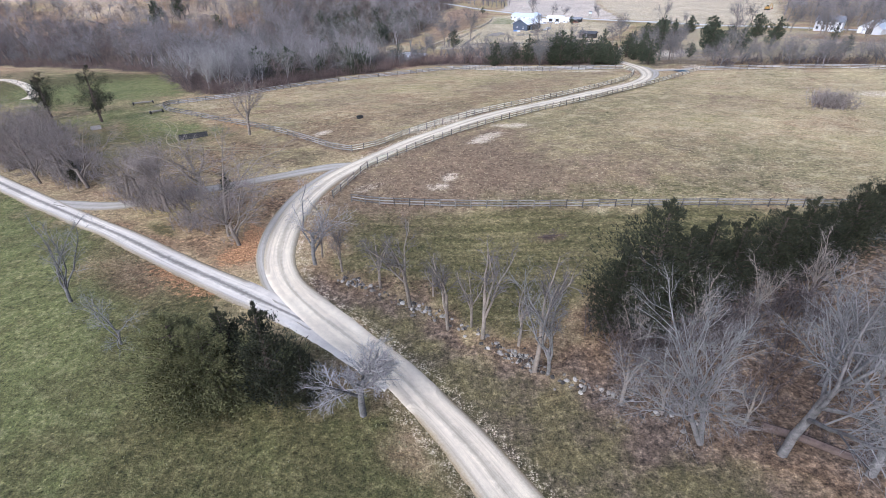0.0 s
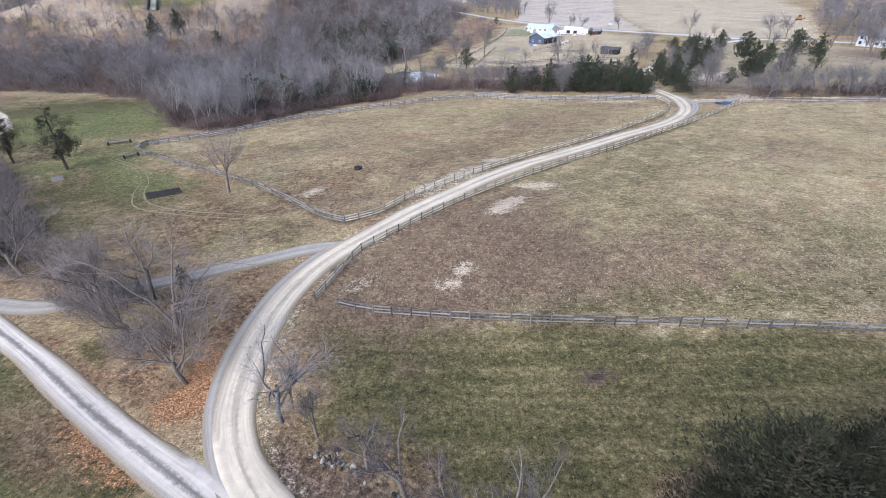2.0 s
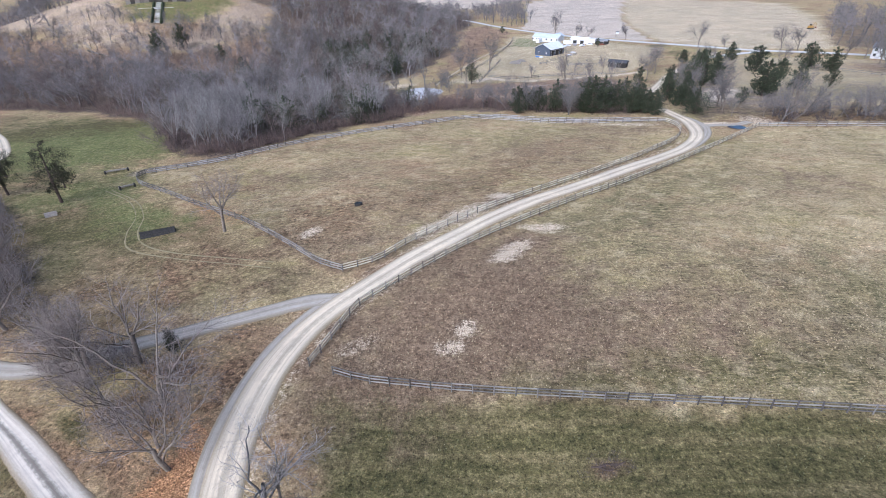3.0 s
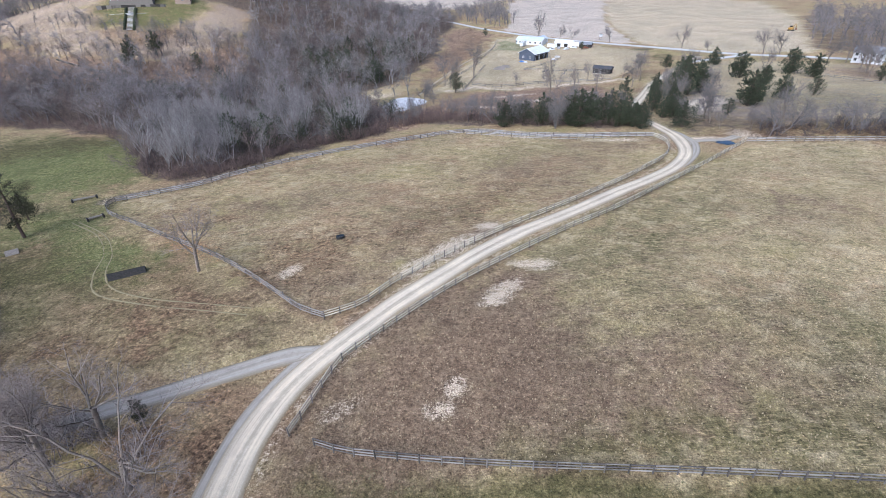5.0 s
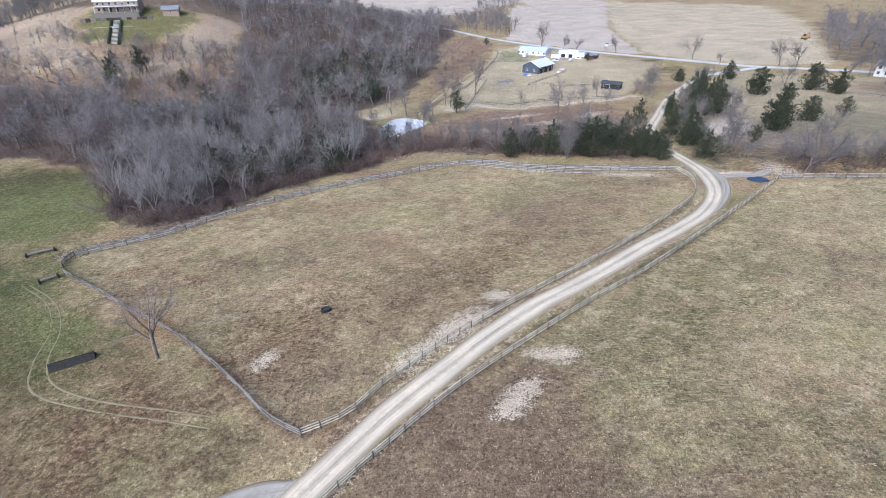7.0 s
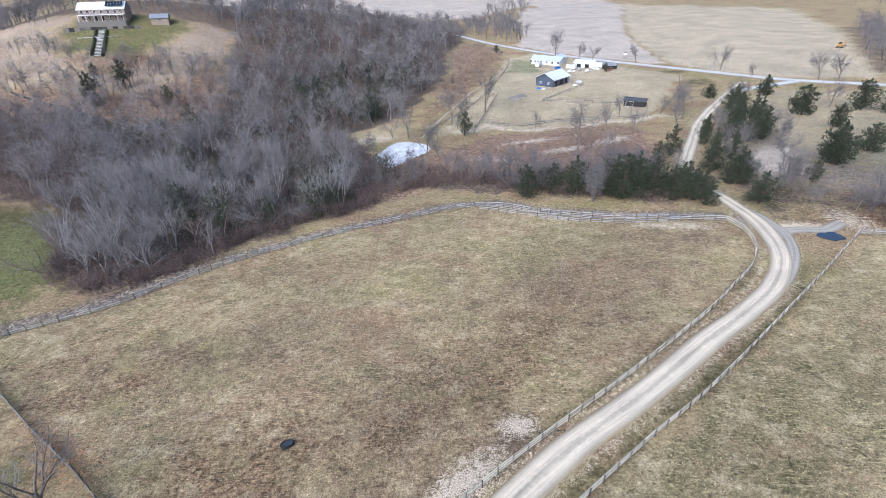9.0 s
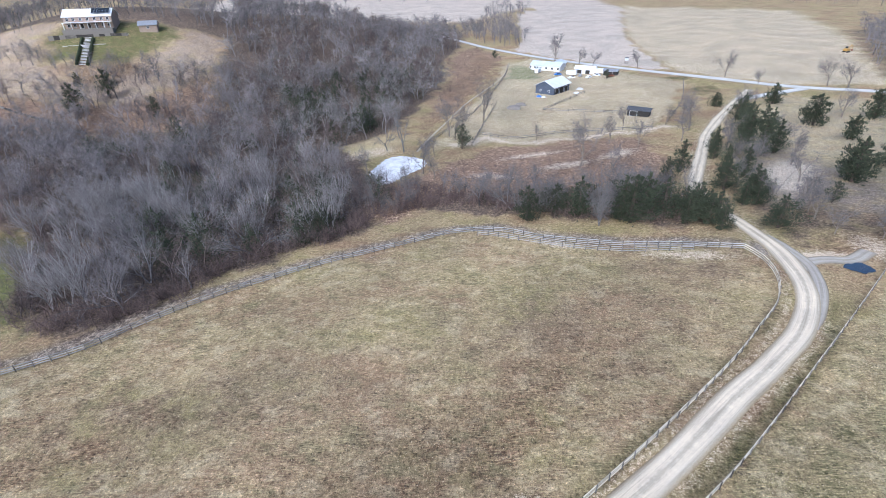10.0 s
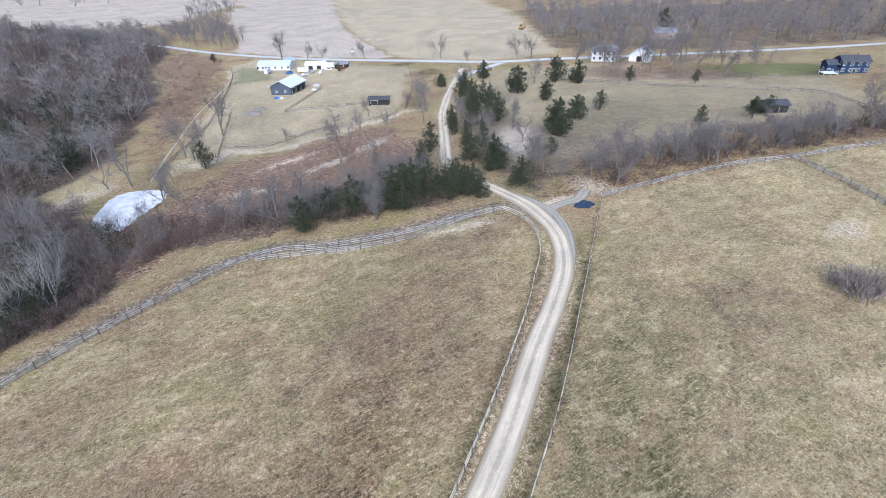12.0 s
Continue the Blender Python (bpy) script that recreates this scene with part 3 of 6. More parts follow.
olive = ramp(n, l, grain, [(0.05, (0.14, 0.126, 0.05)), (0.5, (0.245, 0.215, 0.093)), (0.95, (0.39, 0.345, 0.18))])
rosy = ramp(n, l, grain, [(0.05, (0.165, 0.108, 0.066)), (0.5, (0.285, 0.196, 0.122)), (0.95, (0.46, 0.345, 0.235))])
col = mix(n, l, ramp(n, l, hue, [(0.58, (0, 0, 0)), (0.9, (0.65, 0.65, 0.65))]), tan, olive)
col = mix(n, l, ramp(n, l, hue, [(0.2, (0.95, 0.95, 0.95)), (0.55, (0, 0, 0))]), col, rosy)
col = mix(n, l, calc(n, l, "MULTIPLY", broken(z_dry_haze, patch, 0.6), 0.7), col, ramp(n, l, grain, [(0.1, (0.275, 0.222, 0.142)), (0.5, (0.405, 0.338, 0.21)), (0.9, (0.59, 0.51, 0.35))]))
col = mix(n, l, broken(z_green, patch, 0.5), col, ramp(n, l, grain, [(0.05, (0.038, 0.041, 0.016)), (0.5, (0.103, 0.094, 0.039)), (0.95, (0.23, 0.2, 0.1))]))
col = mix(n, l, broken(z_lawn, patch, 0.5), col, ramp(n, l, grain, [(0.05, (0.078, 0.088, 0.03)), (0.5, (0.165, 0.175, 0.066)), (0.95, (0.31, 0.3, 0.155))]))
col = mix(n, l, calc(n, l, "MULTIPLY", calc(n, l, "MULTIPLY", z_mown, mow_lines), calc(n, l, "ADD", 0.4, calc(n, l, "MULTIPLY", tuft, 0.5))), col, ramp(n, l, grain, [(0.05, (0.115, 0.095, 0.045)), (0.5, (0.195, 0.16, 0.083)), (0.95, (0.31, 0.258, 0.145))]))
col = mix(n, l, broken(z_mud_shade, patch, 0.8), col, ramp(n, l, grain, [(0.05, (0.105, 0.072, 0.048)), (0.5, (0.19, 0.136, 0.092)), (0.95, (0.34, 0.26, 0.185))]))
col = mix(n, l, broken(z_red, patch, 0.6), col, ramp(n, l, tuft, [(0.1, (0.085, 0.052, 0.04)), (0.4, (0.195, 0.13, 0.096)), (0.68, (0.33, 0.23, 0.165)), (0.95, (0.54, 0.43, 0.33))]))
col = mix(n, l, broken(z_litter, patch, 0.7), col, ramp(n, l, tuft, [(0.05, (0.062, 0.04, 0.024)), (0.45, (0.155, 0.1, 0.06)), (0.9, (0.35, 0.24, 0.15))]))
col = mix(n, l, broken(z_leaves, tuft, 1.1), col, ramp(n, l, fine, [(0.05, (0.12, 0.065, 0.033)), (0.5, (0.32, 0.17, 0.085)), (0.95, (0.52, 0.32, 0.18))]))
# Dark leaf floor with the tree shade mixed into its colour.
col = mix(n, l, broken(z_duff_shade, patch, 0.5), col, ramp(n, l, tuft, [(0.1, (0.055, 0.042, 0.034)), (0.5, (0.125, 0.095, 0.077)), (0.9, (0.25, 0.19, 0.15))]))
col = mix(n, l, broken(z_soil_haze, patch, 0.25), col, ramp(n, l, grain, [(0.1, (0.4, 0.345, 0.305)), (0.9, (0.55, 0.485, 0.435))]))
blotch = harder(n, l, noise_node(n, l, 0.33, 6, stretch.outputs["Vector"], 0.62))
open_field = calc(n, l, "MULTIPLY", z_field, calc(n, l, "SUBTRACT", 1.0, z_mud_shade, clamp=True))
col = mix(n, l, calc(n, l, "MULTIPLY", open_field, ramp(n, l, blotch, [(0.55, (0, 0, 0)), (0.95, (0.62, 0.62, 0.62))])), col, ramp(n, l, grain, [(0.1, (0.36, 0.295, 0.19)), (0.9, (0.6, 0.52, 0.37))]))
col = mix(n, l, calc(n, l, "MULTIPLY", open_field, ramp(n, l, blotch, [(0.08, (0.6, 0.6, 0.6)), (0.4, (0, 0, 0))])), col, ramp(n, l, grain, [(0.1, (0.1, 0.095, 0.045)), (0.9, (0.27, 0.245, 0.14))]))
comb = n.new("ShaderNodeMapping")
comb.inputs["Rotation"].default_value, comb.inputs["Scale"].default_value = (0, 0, radians(-52)), (0.55, 3.2, 1)
l.new(pos, comb.inputs["Vector"])
stalk = harder(n, l, noise_node(n, l, 1.5, 4, comb.outputs["Vector"], 0.6))
stalk_amount = calc(n, l, "MULTIPLY", ramp(n, l, stalk, [(0.52, (0, 0, 0)), (0.88, (0.75, 0.75, 0.75))]), calc(n, l, "MULTIPLY", calc(n, l, "MULTIPLY", z_field, calc(n, l, "SUBTRACT", 1.0, z_mud_shade, clamp=True)), patch))
col = mix(n, l, stalk_amount, col, (0.6, 0.49, 0.29))
cell = n.new("ShaderNodeTexVoronoi")
cell.voronoi_dimensions = "2D"
cell.inputs["Scale"].default_value = 0.8
l.new(pos, cell.inputs["Vector"])
pick = n.new("ShaderNodeSeparateColor")
l.new(cell.outputs["Color"], pick.inputs["Color"])
some = calc(n, l, "MULTIPLY", calc(n, l, "LESS_THAN", pick.outputs["Red"], 0.45), ramp(n, l, patch, [(0.3, (0.1, 0.1, 0.1)), (0.75, (0.85, 0.85, 0.85))]))
lump = ramp(n, l, calc(n, l, "ADD", cell.outputs["Distance"], calc(n, l, "MULTIPLY", fine, 0.06)), [(0.13, (0.85, 0.85, 0.85)), (0.2, (0, 0, 0))])
col = mix(n, l, calc(n, l, "MULTIPLY", calc(n, l, "MULTIPLY", lump, some), calc(n, l, "MULTIPLY", z_field, calc(n, l, "SUBTRACT", 1.4, broad, clamp=True))), col, (0.075, 0.06, 0.042))
speck = ramp(n, l, fine, [(0.08, (0.38, 0.36, 0.34)), (0.3, (0.88, 0.88, 0.88)), (0.62, (1.05, 1.05, 1.04)), (0.92, (1.75, 1.71, 1.6))])
col = mix(n, l, 0.85, col, speck, "MULTIPLY")
clod = harder(n, l, noise_node(n, l, 2.6, 3, pos, 0.6))
col = mix(n, l, 0.9, col, ramp(n, l, clod, [(0.02, (0.56, 0.55, 0.53)), (0.22, (0.95, 0.95, 0.95)), (0.78, (1.03, 1.03, 1.03)), (0.99, (1.32, 1.31, 1.28))]), "MULTIPLY")
col = mix(n, l, broken(z_straw, calc(n, l, "ADD", calc(n, l, "MULTIPLY", tuft, 0.45), calc(n, l, "MULTIPLY", fine, 0.55)), 2.3), col, ramp(n, l, fine, [(0.1, (0.36, 0.28, 0.2)), (0.5, (0.64, 0.54, 0.43)), (0.9, (0.82, 0.73, 0.62))]))
col = mix(n, l, 0.6, col, ramp(n, l, broad, [(0.1, (0.74, 0.745, 0.75)), (0.9, (1.24, 1.23, 1.2))]), "MULTIPLY")
col = mix(n, l, 1.0, col, (1.02, 1.0, 0.925), "MULTIPLY")
l.new(col, b.inputs["Base Color"])
sep = n.new("ShaderNodeSeparateXYZ")
l.new(pos, sep.inputs["Vector"])
pasture = n.new("ShaderNodeMapRange")
for key, val in (("From Min", 230), ("From Max", 420), ("To Min", 1.0), ("To Max", 0.05)):
    pasture.inputs[key].default_value = val
l.new(sep.outputs["Y"], pasture.inputs["Value"])
bump(n, l, b, calc(n, l, "MULTIPLY", calc(n, l, "ADD", calc(n, l, "MULTIPLY", fine, 0.4), tuft), pasture.outputs["Result"]), 0.6, 0.2)
ground_mesh.materials.append(mat_ground)
tagged(new("ground", ground_mesh), "rolling winter pasture, dry tan grass with green and bare patches", "ground", kind="structure")


# ---- lanes ----
def lane_material(name, track, middle, edge, cover):
    """Gravel with two pale wheel tracks, a darker crown between them and a ragged edge."""
    mat, n, l, b = material(name, 0.95)
    pos = where(n)
    node = n.new("ShaderNodeAttribute")
    node.attribute_name = "across"
    u = calc(n, l, "ABSOLUTE", node.outputs["Fac"])
    fine, mid, wide = noise_node(n, l, 14, 3, pos), noise_node(n, l, 1.6, 4, pos), noise_node(n, l, 0.16, 4, pos)
    u = calc(n, l, "ADD", u, calc(n, l, "MULTIPLY", calc(n, l, "SUBTRACT", mid, 0.5), 0.22))
    u = calc(n, l, "ADD", u, calc(n, l, "MULTIPLY", calc(n, l, "SUBTRACT", noise_node(n, l, 5.5, 3, pos), 0.5), 0.26))
    u = calc(n, l, "ADD", u, calc(n, l, "MULTIPLY", calc(n, l, "SUBTRACT", wide, 0.5), 0.12))
    body = ramp(n, l, u, [(0.06, middle), (0.25, track), (0.52, track), (0.78, edge), (1.0, cover)])
    along = n.new("ShaderNodeAttribute")
    along.attribute_name = "along"
    run = n.new("ShaderNodeCombineXYZ")
    l.new(calc(n, l, "MULTIPLY", node.outputs["Fac"], 5.0), run.inputs["X"])
    l.new(calc(n, l, "MULTIPLY", along.outputs["Fac"], 0.07), run.inputs["Y"])
    wear = harder(n, l, noise_node(n, l, 1.6, 5, run.outputs["Vector"], 0.6))
    body = mix(n, l, 0.8, body, ramp(n, l, wear, [(0.05, (0.76, 0.74, 0.72)), (0.45, (1.0, 0.98, 0.95)), (0.95, (1.1, 1.1, 1.09))]), "MULTIPLY")
    body = mix(n, l, 0.85, body, ramp(n, l, fine, [(0.25, (0.82, 0.82, 0.82)), (0.75, (1.1, 1.1, 1.1))]), "MULTIPLY")
    body = mix(n, l, 0.7, body, ramp(n, l, wide, [(0.3, (0.82, 0.82, 0.83)), (0.7, (1.1, 1.1, 1.08))]), "MULTIPLY")
    body = mix(n, l, 0.7, body, ramp(n, l, mid, [(0.3, (0.88, 0.87, 0.86)), (0.7, (1.06, 1.06, 1.05))]), "MULTIPLY")
    l.new(body, b.inputs["Base Color"])
    bump(n, l, b, fine, 0.5, 0.05)
    return mat


GRAVEL = lane_material("pale_gravel", (0.71, 0.625, 0.485), (0.5, 0.435, 0.335), (0.47, 0.405, 0.31), (0.28, 0.22, 0.13))
GRAVEL_GREY = lane_material("grey_gravel", (0.43, 0.395, 0.345), (0.36, 0.325, 0.275), (0.31, 0.275, 0.22), (0.24, 0.19, 0.115))
ROAD_PALE = lane_material("pale_road", (0.62, 0.62, 0.61), (0.6, 0.6, 0.59), (0.5, 0.5, 0.48), (0.35, 0.32, 0.24))


def ribbon(name, points, width, mat, label, lift=0.06, step=0.7, category="lane", cells=12, ragged=0.13, ruts=0.05, taper=0.0, merge=()):
    line = curve(points, step)
    d = np.gradient(line, axis=0)
    d /= np.linalg.norm(d, axis=1)[:, None]
    side = np.stack([d[:, 1], -d[:, 0]], -1)
    rs = np.random.RandomState(len(points) + int(width * 10))
    us = np.linspace(-1, 1, cells + 1)
    wob, wob2 = (np.convolve(rs.normal(0, 1, len(line) + 24), np.hanning(25) / 3.06, "valid")[: len(line)] * ragged for k in range(2))
    ends = np.minimum(np.arange(len(line)), np.arange(len(line))[::-1]) * step
    half = (width * 0.5 * (1 - taper * np.exp(-(ends / 2.5) ** 2)))[:, None]
    off = np.where(us[None] < 0, us[None] * (half + wob[:, None]), us[None] * (half + wob2[:, None]))
    px, py = line[:, 0:1] + side[:, 0:1] * off, line[:, 1:2] + side[:, 1:2] * off
    rut = ruts * np.exp(-((np.abs(us) - 0.4) / 0.14) ** 2)
    pz = land(px, py) + lift - rut[None] - 0.075 * np.clip(np.abs(us[None]) - 0.86, 0, 1) / 0.14 * min(2.5, lift / 0.06)
    n_l, n_c = px.shape
    ids = np.arange(n_l * n_c).reshape(n_l, n_c)
    me = bpy.data.meshes.new(name)
    faces = np.stack([ids[:-1, :-1], ids[:-1, 1:], ids[1:, 1:], ids[1:, :-1]], -1).reshape(-1, 4)
    me.from_pydata(np.stack([px.ravel(), py.ravel(), pz.ravel()], -1).tolist(), [], faces.tolist())
    at = me.attributes.new("across", "FLOAT", "POINT")
    way = me.attributes.new("along", "FLOAT", "POINT")
    way.data.foreach_set("value", np.repeat(np.arange(n_l) * step, n_c).astype(np.float32))
    tone = np.tile(us, n_l)
    for other in merge:
        near = np.clip((4.8 - distance(px.ravel(), py.ravel(), other)) / 1.2, 0, 1)
        tone = tone * (1 - near) + np.sign(tone) * np.clip(np.abs(tone), 0.3, 0.45) * near
    at.data.foreach_set("value", tone.astype(np.float32))
    me.shade_smooth()
    me.materials.append(mat)
    return tagged(new(name, me), label, category, kind="structure")


ribbon("lane", LANE, 4.3, GRAVEL, "pale gravel lane with two worn wheel tracks", 0.18, merge=(LEFT_LANE,))
GRAVEL_RUT = lane_material("rutted_gravel", (0.66, 0.605, 0.53), (0.25, 0.225, 0.195), (0.4, 0.345, 0.27), (0.22, 0.17, 0.1))
ribbon("back_lane", LOOP, 4.0, GRAVEL, "pale gravel lane curving beyond the thicket", 0.15, 2.0)
ribbon("side_lane", LEFT_LANE, 3.9, GRAVEL_RUT, "pale gravel side lane joining the main lane", 0.12, ruts=0.03, merge=(LANE,))
ribbon("lane_shoulder", [(-14.6, 41.6), (-18.9, 46.2), (-22.3, 51.2), (-24.7, 57), (-25.4, 64.5), (-24.3, 73.6), (-21.4, 81.6), (-17.6, 87.2)], 2.3, GRAVEL_GREY, "blue-grey gravel shoulder beside the pale lane", 0.1, ruts=0.0, taper=0.6)
ribbon("bend_shoulder", [(59.5, 150.8), (67.2, 161.2), (70.9, 170), (70.9, 177.5), (70.2, 184)], 2.2, GRAVEL_GREY, "blue-grey gravel shoulder round the bend of the lane", 0.1, ruts=0.0, taper=0.6)
ribbon("link_track", LINK, 3.4, GRAVEL_GREY, "worn grey gravel link between two lanes", 0.11, ruts=0.03, taper=0.3)
ribbon("gate_apron", SPUR, 3.2, GRAVEL_GREY, "grey gravel apron at the bend of the lane", 0.1, ruts=0.03)
ribbon("farm_road", FARM_ROAD, 6.5, ROAD_PALE, "pale country road past the farmhouse", 0.3, 3.0, "road")
ribbon("road_spur", ROAD_SPUR, 5.0, ROAD_PALE, "pale drive opening onto the country road", 0.25, 2.0, "road")
ribbon("footpath", [(40.5, 449), (30, 395), (8.4, 335.6), (-0.7, 305), (-7.8, 281.6), (-12.7, 261.5)], 1.0, lane_material("trodden_straw", (0.5, 0.44, 0.33), (0.48, 0.42, 0.31), (0.36, 0.31, 0.21), (0.3, 0.25, 0.16)), "narrow pale path beside the farm fence", 0.2, 2.0, "path", 6)
TRACK_DIRT = lane_material("worn_grass_track", (0.32, 0.275, 0.165), (0.3, 0.26, 0.155), (0.23, 0.205, 0.11), (0.18, 0.165, 0.08))
for shift in (0.0, 1.7):
    ribbon("wheel_track", [(-84 + shift, 131), (-74 + shift, 124.5), (-67.5 + shift, 116.5), (-64.5 + shift, 108.5 + shift * 0.6), (-60 + shift, 102.5 + shift), (-50, 99 + shift), (-38, 96.5 + shift), (-31, 95 + shift)], 0.42, TRACK_DIRT,
           "thin worn wheel track curving over the grass", 0.05, 1.0, "track", 4, 0.05)


def pool(name, ring, mat, label, depth=0.0, level=None):
    line = curve(ring + ring[:1], 0.5)[:-1]
    line = line + 0.25 * np.sin(line[:, ::-1] * 2.3) + 0.12 * np.sin(line[:, ::-1] * 6.1)
    cx, cy = line.mean(0)
    z = max(gz(*p) for p in line) + 0.05 - depth if level is None else level
    g = Geo()
    g.v = [(cx, cy, z)] + [(x, y, z) for x, y in line]
    g.f = [(0, i + 1, (i + 1) % len(line) + 1) for i in range(len(line))]
    return tagged(part(name, g, mat), label, "pond", kind="structure")


pool("pond_water", [(-25.6, 247.4), (-27.0, 239), (-22.6, 230.4), (-19.4, 231.2), (-16.4, 236), (-12.6, 241), (-9.2, 246), (-9.4, 252.2), (-16.7, 256.6), (-22.4, 255)], POND_SHEEN, "pond with a painted pale sky sheen among bare brush", level=POND_LEVEL)
pool("puddle_water", [(76.2, 169.2), (78.2, 170.3), (80.4, 170.2), (81.6, 168.6), (80.0, 166.8), (77.2, 167.2)], BLUE_WATER, "small dark blue pool beside the lane", -0.05)


# ---- trees ----
def grow(trunk, crown, p, d, length, r, level, plan, rs):
    """A limb that wanders, tapers and bears smaller limbs; the first levels go to the trunk's mesh."""
    last = level == len(plan["kids"])
    if last and plan.get("sliver"):
        crown.sliver(p, p + d * length, r, rs.uniform(0, 3.14))
        return
    if last:
        crown.spike(p, p + d * length, r)
        return
    bits = plan["bits"][level]
    tip = bits == 1
    pts, rad, q, h = [p], [r], p.copy(), d.copy()
    end = r * plan["taper"][level]
    for i in range(bits):
        h = (h + Vector(rs.normal(0, plan["wander"][level], 3)) + Vector((0, 0, plan["lift"][level]))).normalized()
        q = q + h * (length / bits)
        pts.append(q.copy())
        rad.append(r + (end - r) * (i + 1) / bits)
    if tip:
        crown.spike(pts[0], pts[1], r)
    else:
        (trunk if level <= 1 else crown).tube(pts, rad, plan["sides"][level])
    kids = plan["kids"][level]
    for k in range(kids):
        t = plan["from"][level] + (1 - plan["from"][level]) * (k + rs.uniform(0.2, 1)) / kids
        s = min(t, 0.999) * bits
        i = int(s)
        at, ahead = pts[i].lerp(pts[i + 1], s - i), (pts[i + 1] - pts[i]).normalized()
        az, out = rs.uniform(0, 6.283), radians(rs.normal(plan["angle"][level], 9))
        u = ahead.orthogonal().normalized()
        u.rotate(Matrix.Rotation(az, 3, ahead))
        way = ahead * math.cos(out) + u * math.sin(out)
        far = length * plan["reach"][level] * (1.15 - 0.55 * t) * rs.uniform(0.75, 1.2)
        here = (rad[i] + (rad[i + 1] - rad[i]) * (s - i)) * plan["thin"][level]
        grow(trunk, crown, at, way, far, here, level + 1, plan, rs)


# A short bole forks into long wandering limbs; lists run from bole to twig.
PLAN_NEAR = dict(sliver=True, kids=(5, 9, 7, 7), bits=(3, 7, 2, 1), sides=(7, 5, 3, 3), taper=(0.75, 0.25, 0.35, 0.4), wander=(0.1, 0.17, 0.24, 0.2), lift=(0.03, 0.07, 0.05, 0.02),
                 angle=(36, 45, 42, 40), reach=(2.8, 0.4, 0.55, 0.75), thin=(0.62, 0.6, 0.6, 0.75), bole=0.26)
PLAN_NEAR["from"] = (0.35, 0.2, 0.2, 0.2)
PLAN_TALL = dict(PLAN_NEAR, kids=(5, 10, 6, 6), angle=(20, 38, 42, 40), reach=(3.2, 0.3, 0.55, 0.7), lift=(0.03, 0.08, 0.06, 0.02), bole=0.25)
PLAN_THIN = dict(PLAN_NEAR, kids=(4, 9, 6, 6), angle=(19, 44, 45, 42), reach=(1.5, 0.36, 0.5, 0.65), wander=(0.05, 0.16, 0.24, 0.2), thin=(0.72, 0.62, 0.75, 1.0), bole=0.45)
PLAN_BIG = dict(PLAN_NEAR, kids=(6, 12, 9, 7), bits=(3, 6, 2, 1), angle=(38, 44, 42, 40), reach=(1.75, 0.46, 0.52, 0.6), wander=(0.06, 0.14, 0.18, 0.2), lift=(0.03, 0.07, 0.07, 0.03), thin=(0.6, 0.5, 0.6, 0.9), bole=0.4)
PLAN_BIG["from"] = (0.55, 0.2, 0.2, 0.2)
PLAN_YARD = dict(PLAN_NEAR, kids=(6, 9, 6, 5), bits=(3, 4, 1, 1), sides=(5, 3, 3, 3), angle=(28, 42, 44, 44), wander=(0.06, 0.1, 0.2, 0.2), reach=(2.1, 0.38, 0.55, 0.7), bole=0.36, thin=(0.62, 0.62, 0.8, 2.1), lift=(0.02, 0.09, 0.06, 0.02))
PLAN_WOOD = dict(PLAN_NEAR, sliver=True, kids=(5, 8, 12), bits=(3, 3, 1), sides=(4, 3, 3), angle=(27, 44, 46), reach=(2.0, 0.42, 0.75), thin=(0.7, 0.6, 0.8), lift=(0.02, 0.08, 0.05), taper=(0.8, 0.35, 0.3), bole=0.36)
PLAN_FAN = dict(PLAN_WOOD, kids=(6, 9, 11), angle=(20, 30, 36), reach=(2.5, 0.4, 0.6), thin=(0.72, 0.55, 0.7), lift=(0.02, 0.1, 0.08))
PLAN_MID = dict(PLAN_WOOD, kids=(4, 8, 9), bits=(2, 1, 1), thin=(0.65, 0.7, 1.5))
PLAN_FAR = dict(PLAN_WOOD, kids=(4, 5, 7), bits=(2, 1, 1), thin=(0.65, 0.8, 2.4))


def bare_meshes(seed, plan, r=0.022, stems=1, lean=0.0):
    """Trunk and crown of a leafless tree one metre high (it is scaled as it is set)."""
    rs = np.random.RandomState(seed)
    trunk, crown = Geo(), Geo()
    for s in range(stems):
        d = Vector((rs.normal(0, 0.04 + 0.26 * (stems > 1)) + lean, rs.normal(0, 0.04 + 0.26 * (stems > 1)), 1)).normalized()
        grow(trunk, crown, Vector((0, 0, -0.02)), d, plan["bole"], r / stems ** 0.4, 0, plan, rs)
    top = max(v[2] for v in crown.v)
    for g in (trunk, crown):
        g.v = [(x / top, y / top, z / top) for x, y, z in g.v]
        g.smooth = g is trunk
    return trunk, crown


def bare_kind(seed, plan, twig, **more):
    trunk, crown = bare_meshes(seed, plan, **more)
    return trunk.mesh("trunk", BARK_PALE if twig in (TWIG_PALE, TWIG_SILVER) else BARK), crown.mesh("crown", twig)


def bare_tree(meshes, x, y, height, turn, label, group="", wide=1.0):
    ob = thing("bare_tree", x, y, turn, label, "tree", group)
    ob.matrix_basis = ob.matrix_basis @ Matrix.Diagonal((height * wide, height * wide, height, 1))
    part("trunk", meshes[0], None, ob)
    part("crown", meshes[1], None, ob)
    return ob


NEAR_KINDS = [bare_kind(11 + i, dict(PLAN_NEAR, kids=(6, 10, 8, 7), thin=(0.52, 0.52, 0.6, 0.85)), TWIG, r=0.018) for i in range(3)]
TALL_KINDS = [bare_kind(31, PLAN_TALL, TWIG), bare_kind(32, PLAN_TALL, TWIG, stems=2)]
